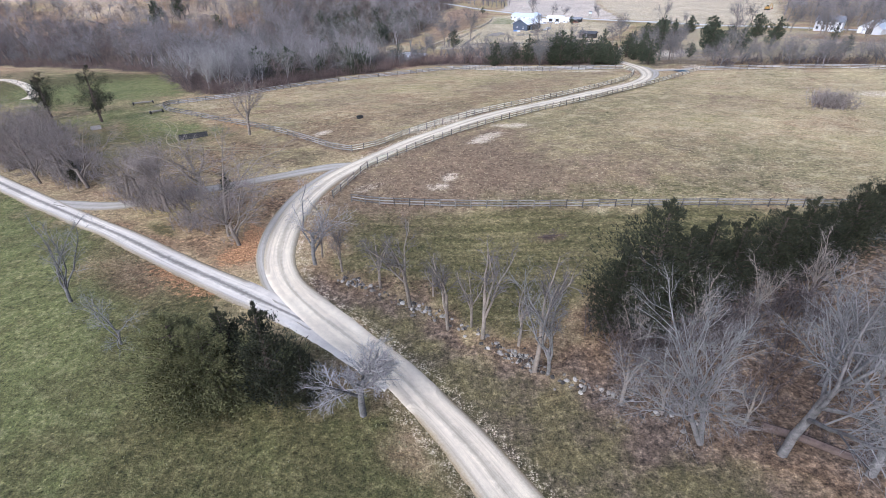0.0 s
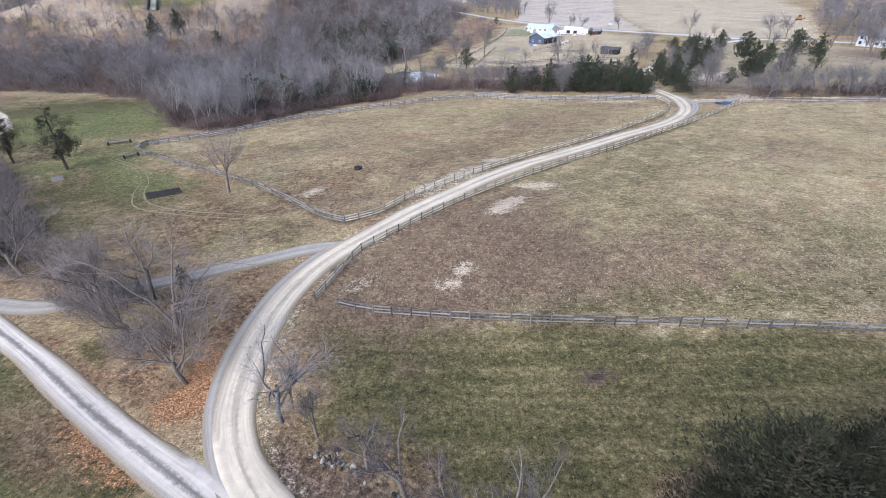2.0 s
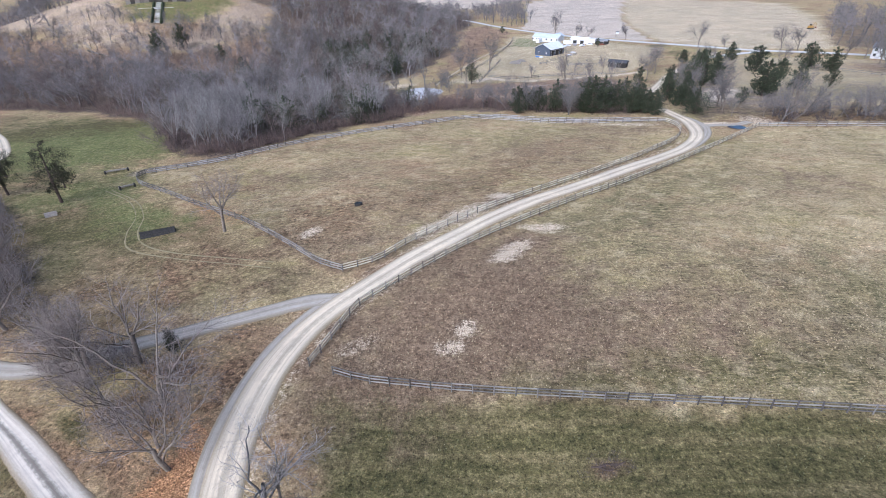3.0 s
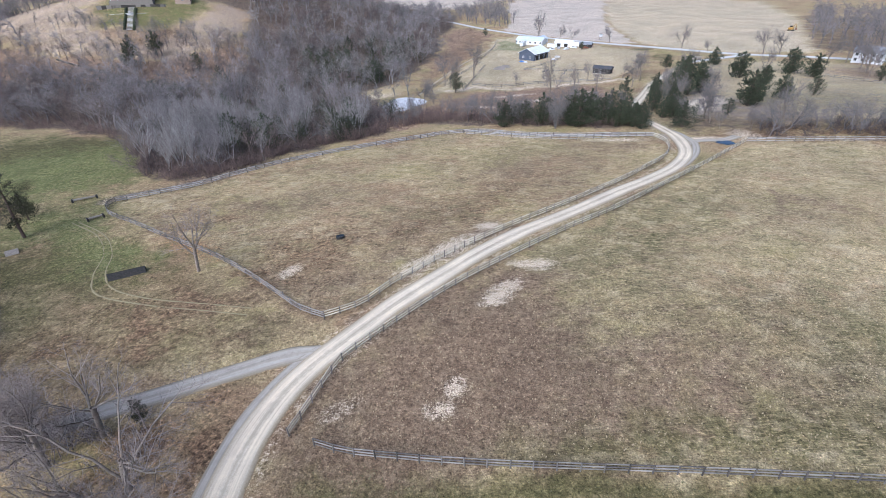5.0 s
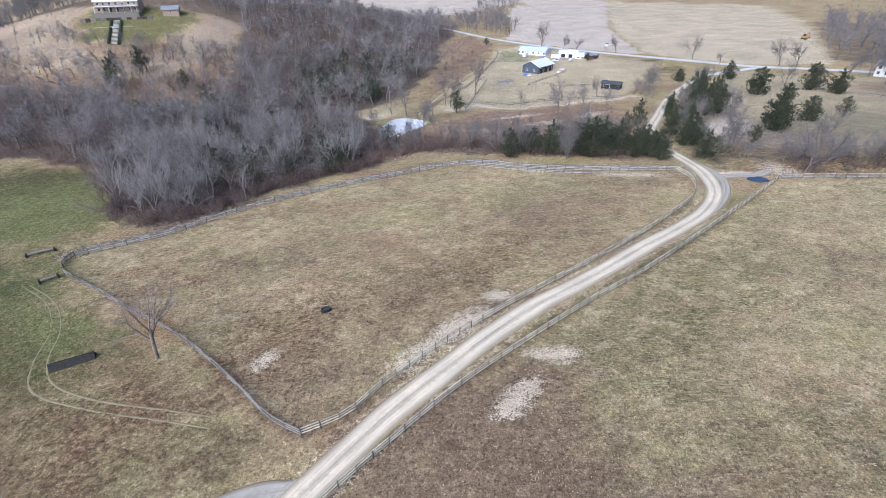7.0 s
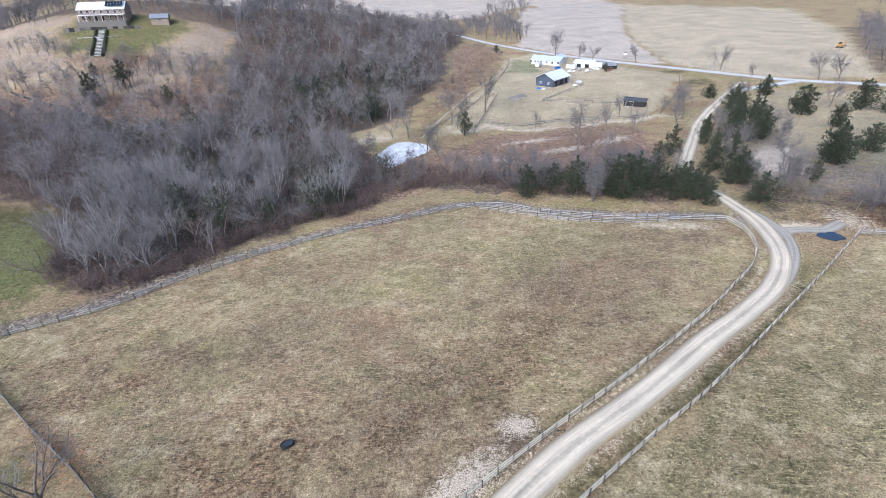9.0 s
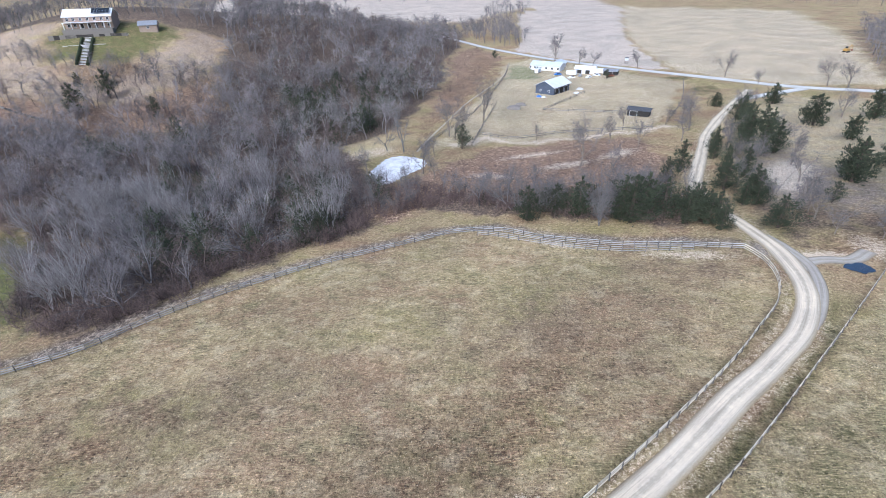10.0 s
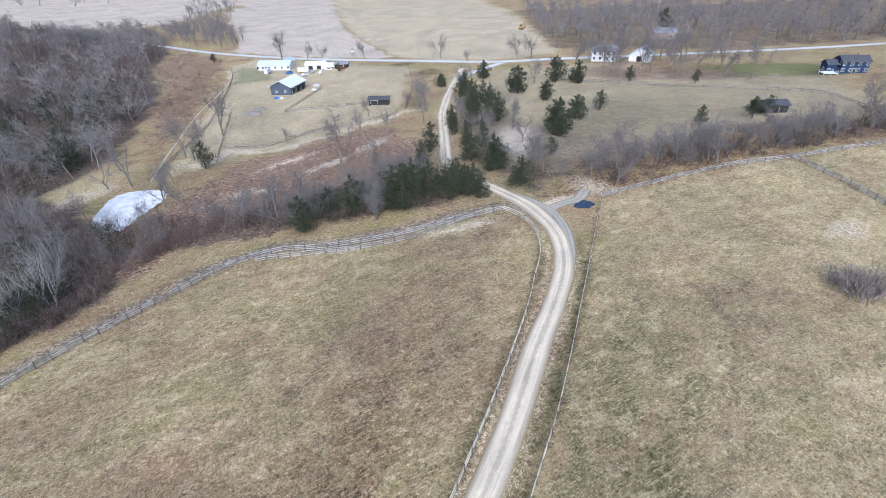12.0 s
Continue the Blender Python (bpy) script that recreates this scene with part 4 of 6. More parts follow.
PALE_KINDS = [bare_kind(41, PLAN_TALL, TWIG_PALE, r=0.016), bare_kind(42, PLAN_NEAR, TWIG_PALE, r=0.016, lean=0.1), bare_kind(43, PLAN_TALL, TWIG_PALE, stems=3)]
TWIG_DARK = island_tone("dark_twigs", (0.045, 0.039, 0.036), (0.19, 0.168, 0.158))
THIN_KINDS = [bare_kind(51 + i, PLAN_THIN, TWIG_DARK, r=0.022) for i in range(4)]
BIG_KINDS = [bare_kind(45 + i, PLAN_BIG, TWIG_PALE, r=0.02, stems=1 + (i == 1)) for i in range(3)]

DENSE_KINDS = [bare_kind(145 + i, dict(PLAN_BIG, kids=(6, 11, 8, 7), thin=(0.52, 0.48, 0.6, 0.95), bole=0.3), TWIG, r=0.018) for i in range(2)]
YARD_KINDS = [bare_kind(61 + i, PLAN_YARD, TWIG_YARD, r=0.018) for i in range(4)]

turn_rs = np.random.RandomState(5)


def plant(kinds, rows, label, group="", wide=1.0):
    for i, (x, y, h) in enumerate(rows):
        bare_tree(kinds[i % len(kinds)], x, y, h, turn_rs.uniform(0, 360), label, group, wide)


plant(THIN_KINDS, [(-16.3, 55.7, 6.8), (-13.0, 52.6, 8.6), (-7.6, 49.5, 9.4), (-3.7, 46.4, 12.6), (-0.9, 48.1, 5.4), (0.9, 42.6, 11.6), (3.6, 43.0, 8.2), (4.8, 41.2, 13), (8.7, 40.0, 8.6), (9.9, 36.4, 15), (17.5, 31.9, 9.2), (20.7, 30.3, 7.2), (26.9, 28.2, 6)],
      "slender leafless tree growing along the tumbled stone wall", "trees along the stone wall", 0.85)
plant([bare_kind(47, dict(PLAN_NEAR, bole=0.34, angle=(42, 46, 44, 42), reach=(2.0, 0.4, 0.5, 0.65), kids=(6, 11, 8, 7), wander=(0.08, 0.2, 0.26, 0.2), thin=(0.55, 0.52, 0.6, 0.85)), TWIG_SILVER, r=0.019)], [(-16.9, 54.0, 13.0)], "crooked silver-barked leafless tree beside the bend of the lane", "", 1.0)
plant(PALE_KINDS[:1], [(11.3, 36.0, 13.2)], "fine-twigged pale leafless tree beside the stone wall", "trees along the stone wall", 0.9)
plant(BIG_KINDS, [(28.4, 25.3, 22), (22.8, 27.0, 17.6), (33.6, 23.0, 18.5), (40, 30.2, 16.5), (47, 37, 15), (35.5, 32, 14), (45, 25.5, 17)], "large pale-barked leafless tree in the leaf-covered copse", "copse trees", 0.85)
plant(TALL_KINDS, [(27, 40, 9.5), (34, 41, 9), (20, 38.5, 7.5), (41, 43, 10)], "grey leafless tree in front of the dark cedars", "copse trees", 0.9)
plant(DENSE_KINDS[:1] + NEAR_KINDS[:2] + DENSE_KINDS[1:] + NEAR_KINDS[2:], [(-44.4, 69.2, 13), (-38.2, 65.6, 11.2), (-28.8, 58.6, 11), (-40.4, 73.2, 12.5), (-33.4, 66.4, 16), (-47.2, 73, 11)], "gnarled leafless tree on the leafy wedge between lanes", "trees between the lanes", 1.15)
plant(DENSE_KINDS, [(-46.5, 70.8, 10.5), (-50.5, 73.4, 11), (-54, 75.2, 10)], "dense leafless tree among the roadside brush", "trees between the lanes", 1.1)
plant(TALL_KINDS, [(-31.2, 61, 9.5)], "leafless multi-stemmed tree on the wedge between lanes", "trees between the lanes", 0.9)
plant(NEAR_KINDS[:1] + DENSE_KINDS + NEAR_KINDS[1:], [(-89, 93.5, 12.6), (-82, 90, 11.3), (-73.8, 86.6, 12), (-64.4, 80, 12.4), (-97, 100, 13), (-106, 108, 13), (-90, 105, 11), (-78, 95, 10), (-75, 82.5, 10), (-98, 112, 11), (-84, 99, 12), (-114, 117, 13)],
      "spreading leafless tree in the grey roadside thicket", "thicket trees", 1.15)
plant([bare_kind(68, dict(PLAN_BIG, kids=(5, 10, 8, 6), bole=0.3, angle=(30, 42, 42, 40), reach=(2.0, 0.44, 0.5, 0.6)), TWIG, r=0.017)], [(-44.9, 108.6, 14.6)], "lone leafless tree beside the paddock fence", "", 1.0)
plant(PALE_KINDS, [(-44.2, 45.6, 11.7), (-34, 38.4, 8.1)], "small leafless tree standing on the near lawn", "lawn trees", 1.0)
plant([bare_kind(44, dict(PLAN_BIG, kids=(7, 12, 10, 8), bole=0.36, angle=(40, 46, 46, 42), reach=(1.15, 0.5, 0.55, 0.7), thin=(0.6, 0.6, 0.7, 1.0)), TWIG_SILVER, r=0.022)], [(-7.1, 30.7, 9.2)], "small pale-barked tree beside the gravel lane", "", 1.25)
plant(YARD_KINDS, [(99.1, 178.2, 17.5), (118.1, 174.9, 11.8), (84.1, 183, 8.9), (86.6, 198.3, 13.5), (42.3, 238.1, 19.7), (14.1, 299, 21.2), (-0.7, 279.7, 19.3), (1.6, 274.7, 16.1), (36.6, 194.6, 11.2), (204.5, 166.8, 14.9), (171.9, 163, 8.0), (150, 168, 10.3), (128, 171, 10.3), (139, 169, 9.2), (160, 163, 11.5), (184, 158, 12.6), (195, 153, 10.3), (112, 176, 10.3), (104, 180, 9.2), (92, 180, 8.0), (80, 192, 9.2), (213, 150, 12.6)],
      "grey leafless tree at the field's edge", "hedgerow trees", 0.9)
plant(PALE_KINDS, [(-17.6, 262.5, 17.5), (-24, 264, 12), (35.8, 192.4, 12.5)], "pale leafless tree near the pond", "pond trees", 0.9)
plant(YARD_KINDS, [(-9, 238, 12), (-9.5, 247, 11), (-6, 256, 10), (-5, 231, 9), (-14, 229, 8), (-28, 240, 11), (-22, 226, 9)], "grey leafless tree on the bank of the pond", "pond trees", 0.9)
plant(YARD_KINDS, [(72.9, 450.6, 22.4), (87, 438.2, 12.7), (93.9, 429, 11.8), (117, 410.9, 12.3), (151.3, 369.9, 16.1), (157.3, 347.9, 9.4), (183.9, 336, 17.1), (189.9, 330.4, 15.3)], "leafless tree beside the country road", "roadside trees")
plant(YARD_KINDS, [(156.3, 285, 14.0), (213.3, 265, 13.8), (211.4, 248.5, 15.8), (229.5, 236.4, 16.5), (235.9, 226.9, 21.2), (247, 250, 16.2), (258, 262, 17.5), (222, 278, 17.5), (204, 287, 17.5), (240, 275, 18.8), (214, 297, 17.5), (200, 278, 15.0), (194, 268, 15.0), (226, 262, 16.2), (236, 256, 17.5), (196, 300, 16.2), (228, 300, 17.5), (247, 296, 17.5), (256, 290, 18.8), (262, 282, 17.5), (270, 272, 17.5), (222, 293, 18.8), (230, 286, 16.2), (208, 303, 16.2), (243, 284, 18.8), (252, 278, 17.5)], "bare shade tree on the brown lawn", "yard trees")
plant(YARD_KINDS, [(32.3, 268.4, 9), (58, 262, 12), (66, 255, 13), (50, 232, 10), (25, 225, 8), (70, 285, 11), (88, 287, 10), (12, 222, 7)], "thin leafless sapling in the wet brush", "brush saplings", 0.8)


plant(YARD_KINDS, [(23, 200, 7), (36, 200, 9), (40, 204, 8), (47, 206, 10), (56, 204, 7), (88.4, 235.5, 9.9), (93, 232, 9), (112, 250, 11), (118, 264, 10), (66, 196, 6), (82, 203, 9), (29, 206, 8), (86.3, 195.4, 10.7), (97.3, 293.5, 14.6), (92.5, 276, 17), (84, 262, 12), (92, 246.5, 10), (97, 255, 10), (102, 263, 11), (122, 295, 11), (127, 303, 12), (131, 306, 10)],
      "grey leafless tree among the belt of cedars", "belt trees", 0.9)
plant(YARD_KINDS, [(79, 214, 11), (90, 226, 13), (97, 216, 12), (85, 191, 11), (104, 231, 14), (50, 207.4, 9.8), (26, 204, 11), (44, 200, 12)], "tall grey leafless tree behind the bend of the lane", "belt trees", 0.95)


def cedar_meshes(seed, boughs, per, needle, droop=0.0, wide=0.3, ragged=0.35, size=1.0, clear=0.03, taper=0.68):
    """Trunk and crown of a cedar one metre high: boughs of uneven reach, each set with sprays of needles."""
    rs = np.random.RandomState(seed)
    trunk, crown = Geo(), Geo()
    trunk.tube([Vector((0, 0, -0.03)), Vector((0.01, 0, 0.4)), Vector((0, 0.01, 0.93))], [0.028, 0.02, 0.004], 6)
    for k in range(boughs):
        t = 1 - (1 - (k + rs.uniform(0, 1)) / boughs) ** 0.7
        az = k * 2.4 + rs.normal(0, 0.5)
        shape = (1 - t) ** taper * (0.45 + 0.55 * min(1, (t + 0.03) / 0.14))
        reach = wide * shape * max(0.35, 1 + ragged * rs.normal(0, 0.9)) + 0.02
        rise = rs.uniform(0.15, 0.75) - 1.6 * droop
        root = Vector((0, 0, clear + 0.9 * t))
        out = Vector((math.cos(az), math.sin(az), rise))
        tip = root + out * reach
        trunk.spike(root, root.lerp(tip, 0.8), 0.006)
        for j in range(per):
            q = rs.uniform(0.12, 1.0) ** 0.7
            loose = reach * (0.34 * (1.15 - q) + 0.06)
            at = root.lerp(tip, q) + Vector(np.clip(rs.normal(0, 1, 3), -1.25, 1.25)) * loose
            long = size * rs.uniform(0.026, 0.058) * (1.15 - 0.35 * t)
            d = (out * 0.8 + Vector((0, 0, 0.55 - 2 * droop)) + Vector(rs.normal(0, 0.5, 3))).normalized()
            crown.spike(at - d * long * 0.5, at + d * long, long * 0.3)
    for j in range(per):
        at = Vector((rs.normal(0, 0.008), rs.normal(0, 0.008), rs.uniform(0.88, 0.98)))
        crown.spike(at, at + Vector((rs.normal(0, 0.01), rs.normal(0, 0.01), 0.05 * size)), 0.012 * size)
    top = max(v[2] for v in crown.v)
    crown.v = [(x / top, y / top, z / top) for x, y, z in crown.v]
    return trunk.mesh("trunk", CEDAR_BARK), crown.mesh("crown", needle)


def cedar(meshes, x, y, height, label, group, wide=1.0):
    ob = thing("cedar_tree", x, y, turn_rs.uniform(0, 360), label, "tree", group)
    ob.matrix_basis = ob.matrix_basis @ Matrix.Diagonal((height * wide, height * wide, height, 1))
    part("trunk", meshes[0], None, ob)
    part("crown", meshes[1], None, ob)


CEDARS_NEAR = [cedar_meshes(71 + i, 70, 100, NEEDLE, wide=0.31, size=0.42, ragged=0.42) for i in range(3)]
CEDARS_OLIVE = [cedar_meshes(75, 74, 190, NEEDLE_OLIVE, 0.14, 0.34, size=0.42, taper=0.6, ragged=0.5)]
CEDARS_FAR = [cedar_meshes(81 + i, 44, 38, NEEDLE_FAR, wide=(0.36, 0.42, 0.33)[i], size=0.95, taper=0.55) for i in range(3)]
GLADE_PINES = [cedar_meshes(95 + i, 26, 150, NEEDLE, 0.05, 0.38, 0.45, 0.42, 0.24, 0.42) for i in range(2)]
CEDARS_BELT = [cedar_meshes(84 + i, 46, 54, NEEDLE_FAR, wide=(0.27, 0.31, 0.24)[i], size=0.62, ragged=0.55, taper=(0.72, 0.62, 0.8)[i]) for i in range(3)]
PINES = [cedar_meshes(91 + i, 30, 60, NEEDLE_FAR, 0.05, 0.36, 0.35, 0.75, 0.14, 0.5) for i in range(2)]
for kinds, rows, wide, label, group in (
        (CEDARS_OLIVE, [(-23.2, 31.3, 10.4), (-20.8, 31.6, 9.2)], 1.0, "olive-brown cedar with drooping sprays beside the lane", "cedars beside the lane"),
        (CEDARS_NEAR[1:2], [(-36.8, 75.2, 4.2), (-68, 82.5, 4.5)], 0.9, "small dark cedar bush among the roadside trees", "cedar bushes"),
        (CEDARS_NEAR, [(-20.0, 34.0, 9.4), (-15.4, 31.6, 12.2), (-12.4, 31.6, 7.5)], 0.82, "dark green cedar with a ragged top beside the lane", "cedars beside the lane"),
        (CEDARS_NEAR, [(19.6, 42.0, 10.5), (22.9, 42.7, 15.4), (26.2, 43.4, 11.5), (29.4, 45, 11.4), (33.4, 46, 10), (38, 47, 10.6), (41.6, 48.2, 10.6), (46, 50, 8.6), (50.4, 52.5, 9.6), (55.6, 54.6, 10.6), (61, 56, 12.5), (21.4, 40.6, 9)], 1.08, "dense dark green cedar at the edge of the copse", "copse cedars"),
        (CEDARS_BELT, [(60.8, 197.5, 8.5), (64, 194, 7.5), (58.5, 195, 9), (19.2, 197.5, 9.5), (26.9, 201.3, 8.4), (32.1, 198.2, 11.2), (43.5, 193.6, 12.5), (51.9, 196.1, 10.5), (56, 192.3, 8.6), (60.6, 191, 8), (74.6, 212.2, 9.4), (74, 201.5, 7), (77, 201, 6.6), (74.6, 187.4, 8.6), (47.5, 196.5, 12), (62.5, 196, 7), (57, 196.5, 8), (41.9, 195.6, 11.5), (62, 187.6, 6.5), (80, 206, 8)], 1.35,
         "dark cedar in the belt behind the paddock", "cedar belt"),
        (CEDARS_BELT, [(69.4, 228.5, 10.5), (62, 220, 8), (99.5, 240.5, 14.5), (106, 243.5, 11.5), (106.2, 262.7, 11.2), (112, 258, 12), (104, 256, 13), (109, 267, 12), (81.5, 226.5, 9), (120.5, 291, 9), (115.9, 287, 9.5), (87.4, 246, 8), (91, 252, 8), (85, 239.6, 6.5), (124, 298, 9), (113, 273, 11), (92, 240, 10), (85, 222, 10), (118, 272, 10), (80, 208, 9)], 1.0, "dark cedar beside the far lane", "far lane cedars"),
        (CEDARS_FAR, [(109.3, 213.7, 13), (127.7, 225, 9.1), (165.9, 281, 12.5), (170.9, 271.5, 11), (139, 275.4, 12.3), (139.4, 256, 9), (143.3, 310.2, 9.6), (118.3, 310.2, 6.7), (116, 222, 9)], 1.15, "dark cedar standing in the far pasture", "pasture cedars"),
        (PINES, [(142, 227.7, 7.8), (208.8, 236, 6.3), (191, 257.9, 7.6), (165.1, 183.3, 7.3), (171.5, 182.5, 7), (145.5, 188, 7.2), (91.4, 386.9, 5.7), (4.1, 263.2, 9.6), (31.8, 468.1, 6.1), (317.9, 345.6, 17), (95, 200, 6)], 0.95, "small dark evergreen on open ground", "pasture evergreens"),
        (GLADE_PINES, [(-89.6, 124.4, 14), (-105.9, 128.7, 12), (-95.2, 133, 7), (-116, 140, 9)], 0.95, "wind-shaped dark pine at the edge of the glade", "glade pines"),
        (PINES, [(-158, 315, 14), (-163, 298, 15), (-130, 300, 10), (-176, 322, 8)], 0.8, "dark pine below the house on the hill", "hill pines")):
    for i, (x, y, h) in enumerate(rows):
        cedar(kinds[i % len(kinds)], x, y, h, label, group, wide)


# ---- woods and brush: uncounted ----
def merged(name, kinds, rows, mat, label, category="woods"):
    """Many trees of a few kinds as one mesh. Rows of x, y, height, turn, width and kind."""
    vs, fs, base = [], [], 0
    for x, y, h, turn, wide, k in rows:
        v, f = kinds[int(k)]
        c, s = math.cos(turn), math.sin(turn)
        vs.append(np.stack([(v[:, 0] * c - v[:, 1] * s) * h * wide + x, (v[:, 0] * s + v[:, 1] * c) * h * wide + y, v[:, 2] * h + land(x, y)], -1))
        fs.append(f + base)
        base += len(v)
    v, f = np.vstack(vs), np.vstack(fs)
    me = bpy.data.meshes.new(name)
    me.vertices.add(len(v))
    me.vertices.foreach_set("co", v.astype(np.float32).ravel())
    me.loops.add(f.size)
    me.loops.foreach_set("vertex_index", f.astype(np.int32).ravel())
    me.polygons.add(len(f))
    me.polygons.foreach_set("loop_start", np.arange(0, f.size, 3, dtype=np.int32))
    me.update(calc_edges=True)
    me.materials.append(mat)
    return tagged(new(name, me), label, category, kind="stuff")


def triangles(*geos):
    v, f = [], []
    for g in geos:
        b = len(v)
        v += g.v
        for q in g.f:
            f += [tuple(b + i for i in q[:3])] + ([(b + q[0], b + q[2], b + q[3])] if len(q) == 4 else [])
    return np.array(v), np.array(f)


wood_kinds = [triangles(*bare_meshes(101 + i, PLAN_WOOD, r=0.012 if i < 4 else 0.014, stems=1 + (i % 3 == 2))) for i in range(6)]
mid_kinds = [triangles(*bare_meshes(131 + i, PLAN_MID, r=0.012)) for i in range(6)]
far_kinds = [triangles(*bare_meshes(111 + i, PLAN_FAR, r=0.0135)) for i in range(6)]


def shrub(seed, stems, twigs):
    rs = np.random.RandomState(seed)
    g = Geo()
    for s in range(stems):
        d = Vector((rs.normal(0, 0.45), rs.normal(0, 0.45), 1)).normalized()
        p = Vector((rs.normal(0, 0.18), rs.normal(0, 0.18), 0))
        top = rs.uniform(0.6, 1)
        g.spike(p, p + d * top, 0.013)
        for k in range(twigs):
            at = p + d * top * rs.uniform(0.2, 0.9)
            g.sliver(at, at + (d + Vector(rs.normal(0, 0.6, 3))).normalized() * rs.uniform(0.2, 0.45), 0.009, rs.uniform(0, 3))
    return triangles(g)


shrub_kinds = [shrub(121 + i, 9, 7) for i in range(4)]
wr = np.random.RandomState(17)


def scatter(ring, count, low, high, keep_off=(), kinds=6, wide=(0.75, 1.15)):
    """Places inside a ring, none within the keep-off rings, no two trunks close."""
    rows, xs, ys = [], [p[0] for p in ring], [p[1] for p in ring]
    tries = 0
    while len(rows) < count and tries < 60:
        tries += 1
        x, y = wr.uniform(min(xs), max(xs), count), wr.uniform(min(ys), max(ys), count)
        ok = inside(x, y, ring)
        for r in keep_off:
            ok &= ~inside(x, y, r)
        for px, py in zip(x[ok], y[ok]):
            rows.append((px, py, wr.uniform(low, high), wr.uniform(0, 6.28), wr.uniform(*wide), wr.randint(kinds)))
    return rows[:count]


pond_ring = [(-29, 228), (-7, 226), (-4, 262), (-30, 260)]
hill_view = [(-300, 372), (-250, 352), (-214, 336), (-165, 332), (-132, 350), (-130, 388), (-160, 396), (-240, 394), (-330, 392)]
front_wood = [(-79, 157), (-60, 163), (-51, 174), (-41, 184), (-28, 192), (-24, 210), (-30, 232), (-42, 262), (-75, 262), (-110, 235), (-112, 200), (-95, 172)]
mid_wood = [(-112, 204), (-75, 262), (-46, 262), (-40, 272), (-28, 286), (-20, 312), (-11, 349), (-5, 384), (-120, 345), (-105, 312), (-112, 285), (-150, 283), (-190, 275), (-240, 285), (-300, 260), (-220, 236), (-150, 220)]
ridge_front = [(-5, 382), (-7, 445), (1, 489), (7, 535), (-20, 590), (-120, 600), (-175, 540), (-132, 400), (-118, 358), (-60, 350)]
back_wood = [(-5, 382), (-7, 445), (1, 489), (7, 535), (-60, 620), (-300, 560), (-420, 420), (-420, 260), (-260, 330), (-115, 360)]
fan_kinds = [triangles(*bare_meshes(171 + i, PLAN_FAN, r=0.017, stems=2 + i % 2)) for i in range(4)]
silver_front = [(-76, 160), (-60, 166), (-52, 176), (-60, 200), (-80, 225), (-106, 226), (-108, 200), (-95, 174)]
merged("silver_woods", fan_kinds, scatter(silver_front, 26, 11, 15.5, [], 4, (0.8, 1.05)) + scatter(front_wood, 26, 11, 15, [pond_ring], 4, (0.8, 1.05)), TWIG_SILVER, "pale-stemmed leafless trees at the front of the woods")
merged("woods", wood_kinds, scatter(front_wood, 85, 8, 14, [pond_ring], wide=(0.9, 1.3)), TWIG_WOOD, "dense grey leafless woods climbing the hill")
merged("brown_woods", wood_kinds, scatter(front_wood, 85, 6, 12, [pond_ring], wide=(0.9, 1.3)), TWIG_BROWN, "brown leafless trees within the woods")
rows = scatter(OPEN_SLOPE, 60, 9, 14, [hill_view], 6, (0.8, 1.1)) + scatter(mid_wood, 90, 10, 15.5, [pond_ring, hill_view, OPEN_SLOPE], wide=(0.8, 1.1))
merged("brow_woods", mid_kinds, rows, TWIG_SILVER, "pale leafless trees standing out on the hillside")
merged("hill_woods", mid_kinds, scatter(mid_wood, 300, 9, 16, [pond_ring, hill_view, OPEN_SLOPE], wide=(1.0, 1.5)) + scatter(OPEN_SLOPE, 100, 8, 13, [hill_view], 6, (0.9, 1.3)), TWIG_WOOD, "dense grey leafless woods on the hillside")
brow_front = [(-255, 350), (-205, 338), (-180, 328), (-140, 332), (-126, 352), (-150, 348), (-185, 342), (-212, 350)]
merged("brow_trees", mid_kinds, scatter(brow_front, 60, 7, 12, [], 6, (0.6, 0.9)), TWIG_YARD, "thin leafless trees along the brow of the hill")
merged("brown_hill_woods", mid_kinds, scatter(mid_wood, 240, 8, 14, [pond_ring, hill_view, OPEN_SLOPE], wide=(1.0, 1.5)) + scatter(OPEN_SLOPE, 130, 7, 13, [hill_view], 6, (0.9, 1.3)), TWIG_BROWN, "brown leafless trees on the hillside")
behind_house = [(-330, 394), (-240, 396), (-160, 398), (-126, 390), (-115, 420), (-330, 430)]
rows = scatter(behind_house, 150, 11, 17) + scatter(ridge_front, 300, 10, 17, [hill_view], wide=(1.0, 1.4)) + scatter(back_wood, 120, 10, 17, [hill_view, ridge_front], wide=(1.1, 1.6)) + scatter([(7, 540), (10, 640), (-20, 720), (-300, 760), (-170, 600)], 150, 12, 17, wide=(1.2, 1.6)) + scatter([(-340, 392), (-235, 392), (-228, 376), (-290, 376), (-340, 372)], 60, 8, 13)
merged("ridge_woods", far_kinds, rows, TWIG_WOOD, "grey leafless woods along the ridge")
merged("pale_ridge_woods", far_kinds, scatter(ridge_front, 110, 11, 17, [hill_view], wide=(0.9, 1.2)), TWIG_SILVER, "pale leafless trees along the ridge")
merged("brown_ridge_woods", far_kinds, scatter(ridge_front, 200, 9, 16, [hill_view], wide=(1.0, 1.4)), TWIG_BROWN, "brown leafless trees along the ridge")
ever_kinds = []
for k in range(3):
    t_mesh, c_mesh = cedar_meshes(161 + k, 26, 18, NEEDLE_FAR, wide=0.36, ragged=0.5, size=0.95, taper=0.55)
    corners = np.empty(len(c_mesh.vertices) * 3, np.float32)
    c_mesh.vertices.foreach_get("co", corners)
    ever_kinds.append((corners.reshape(-1, 3).astype(float), np.array([tuple(q.vertices) for q in c_mesh.polygons])))
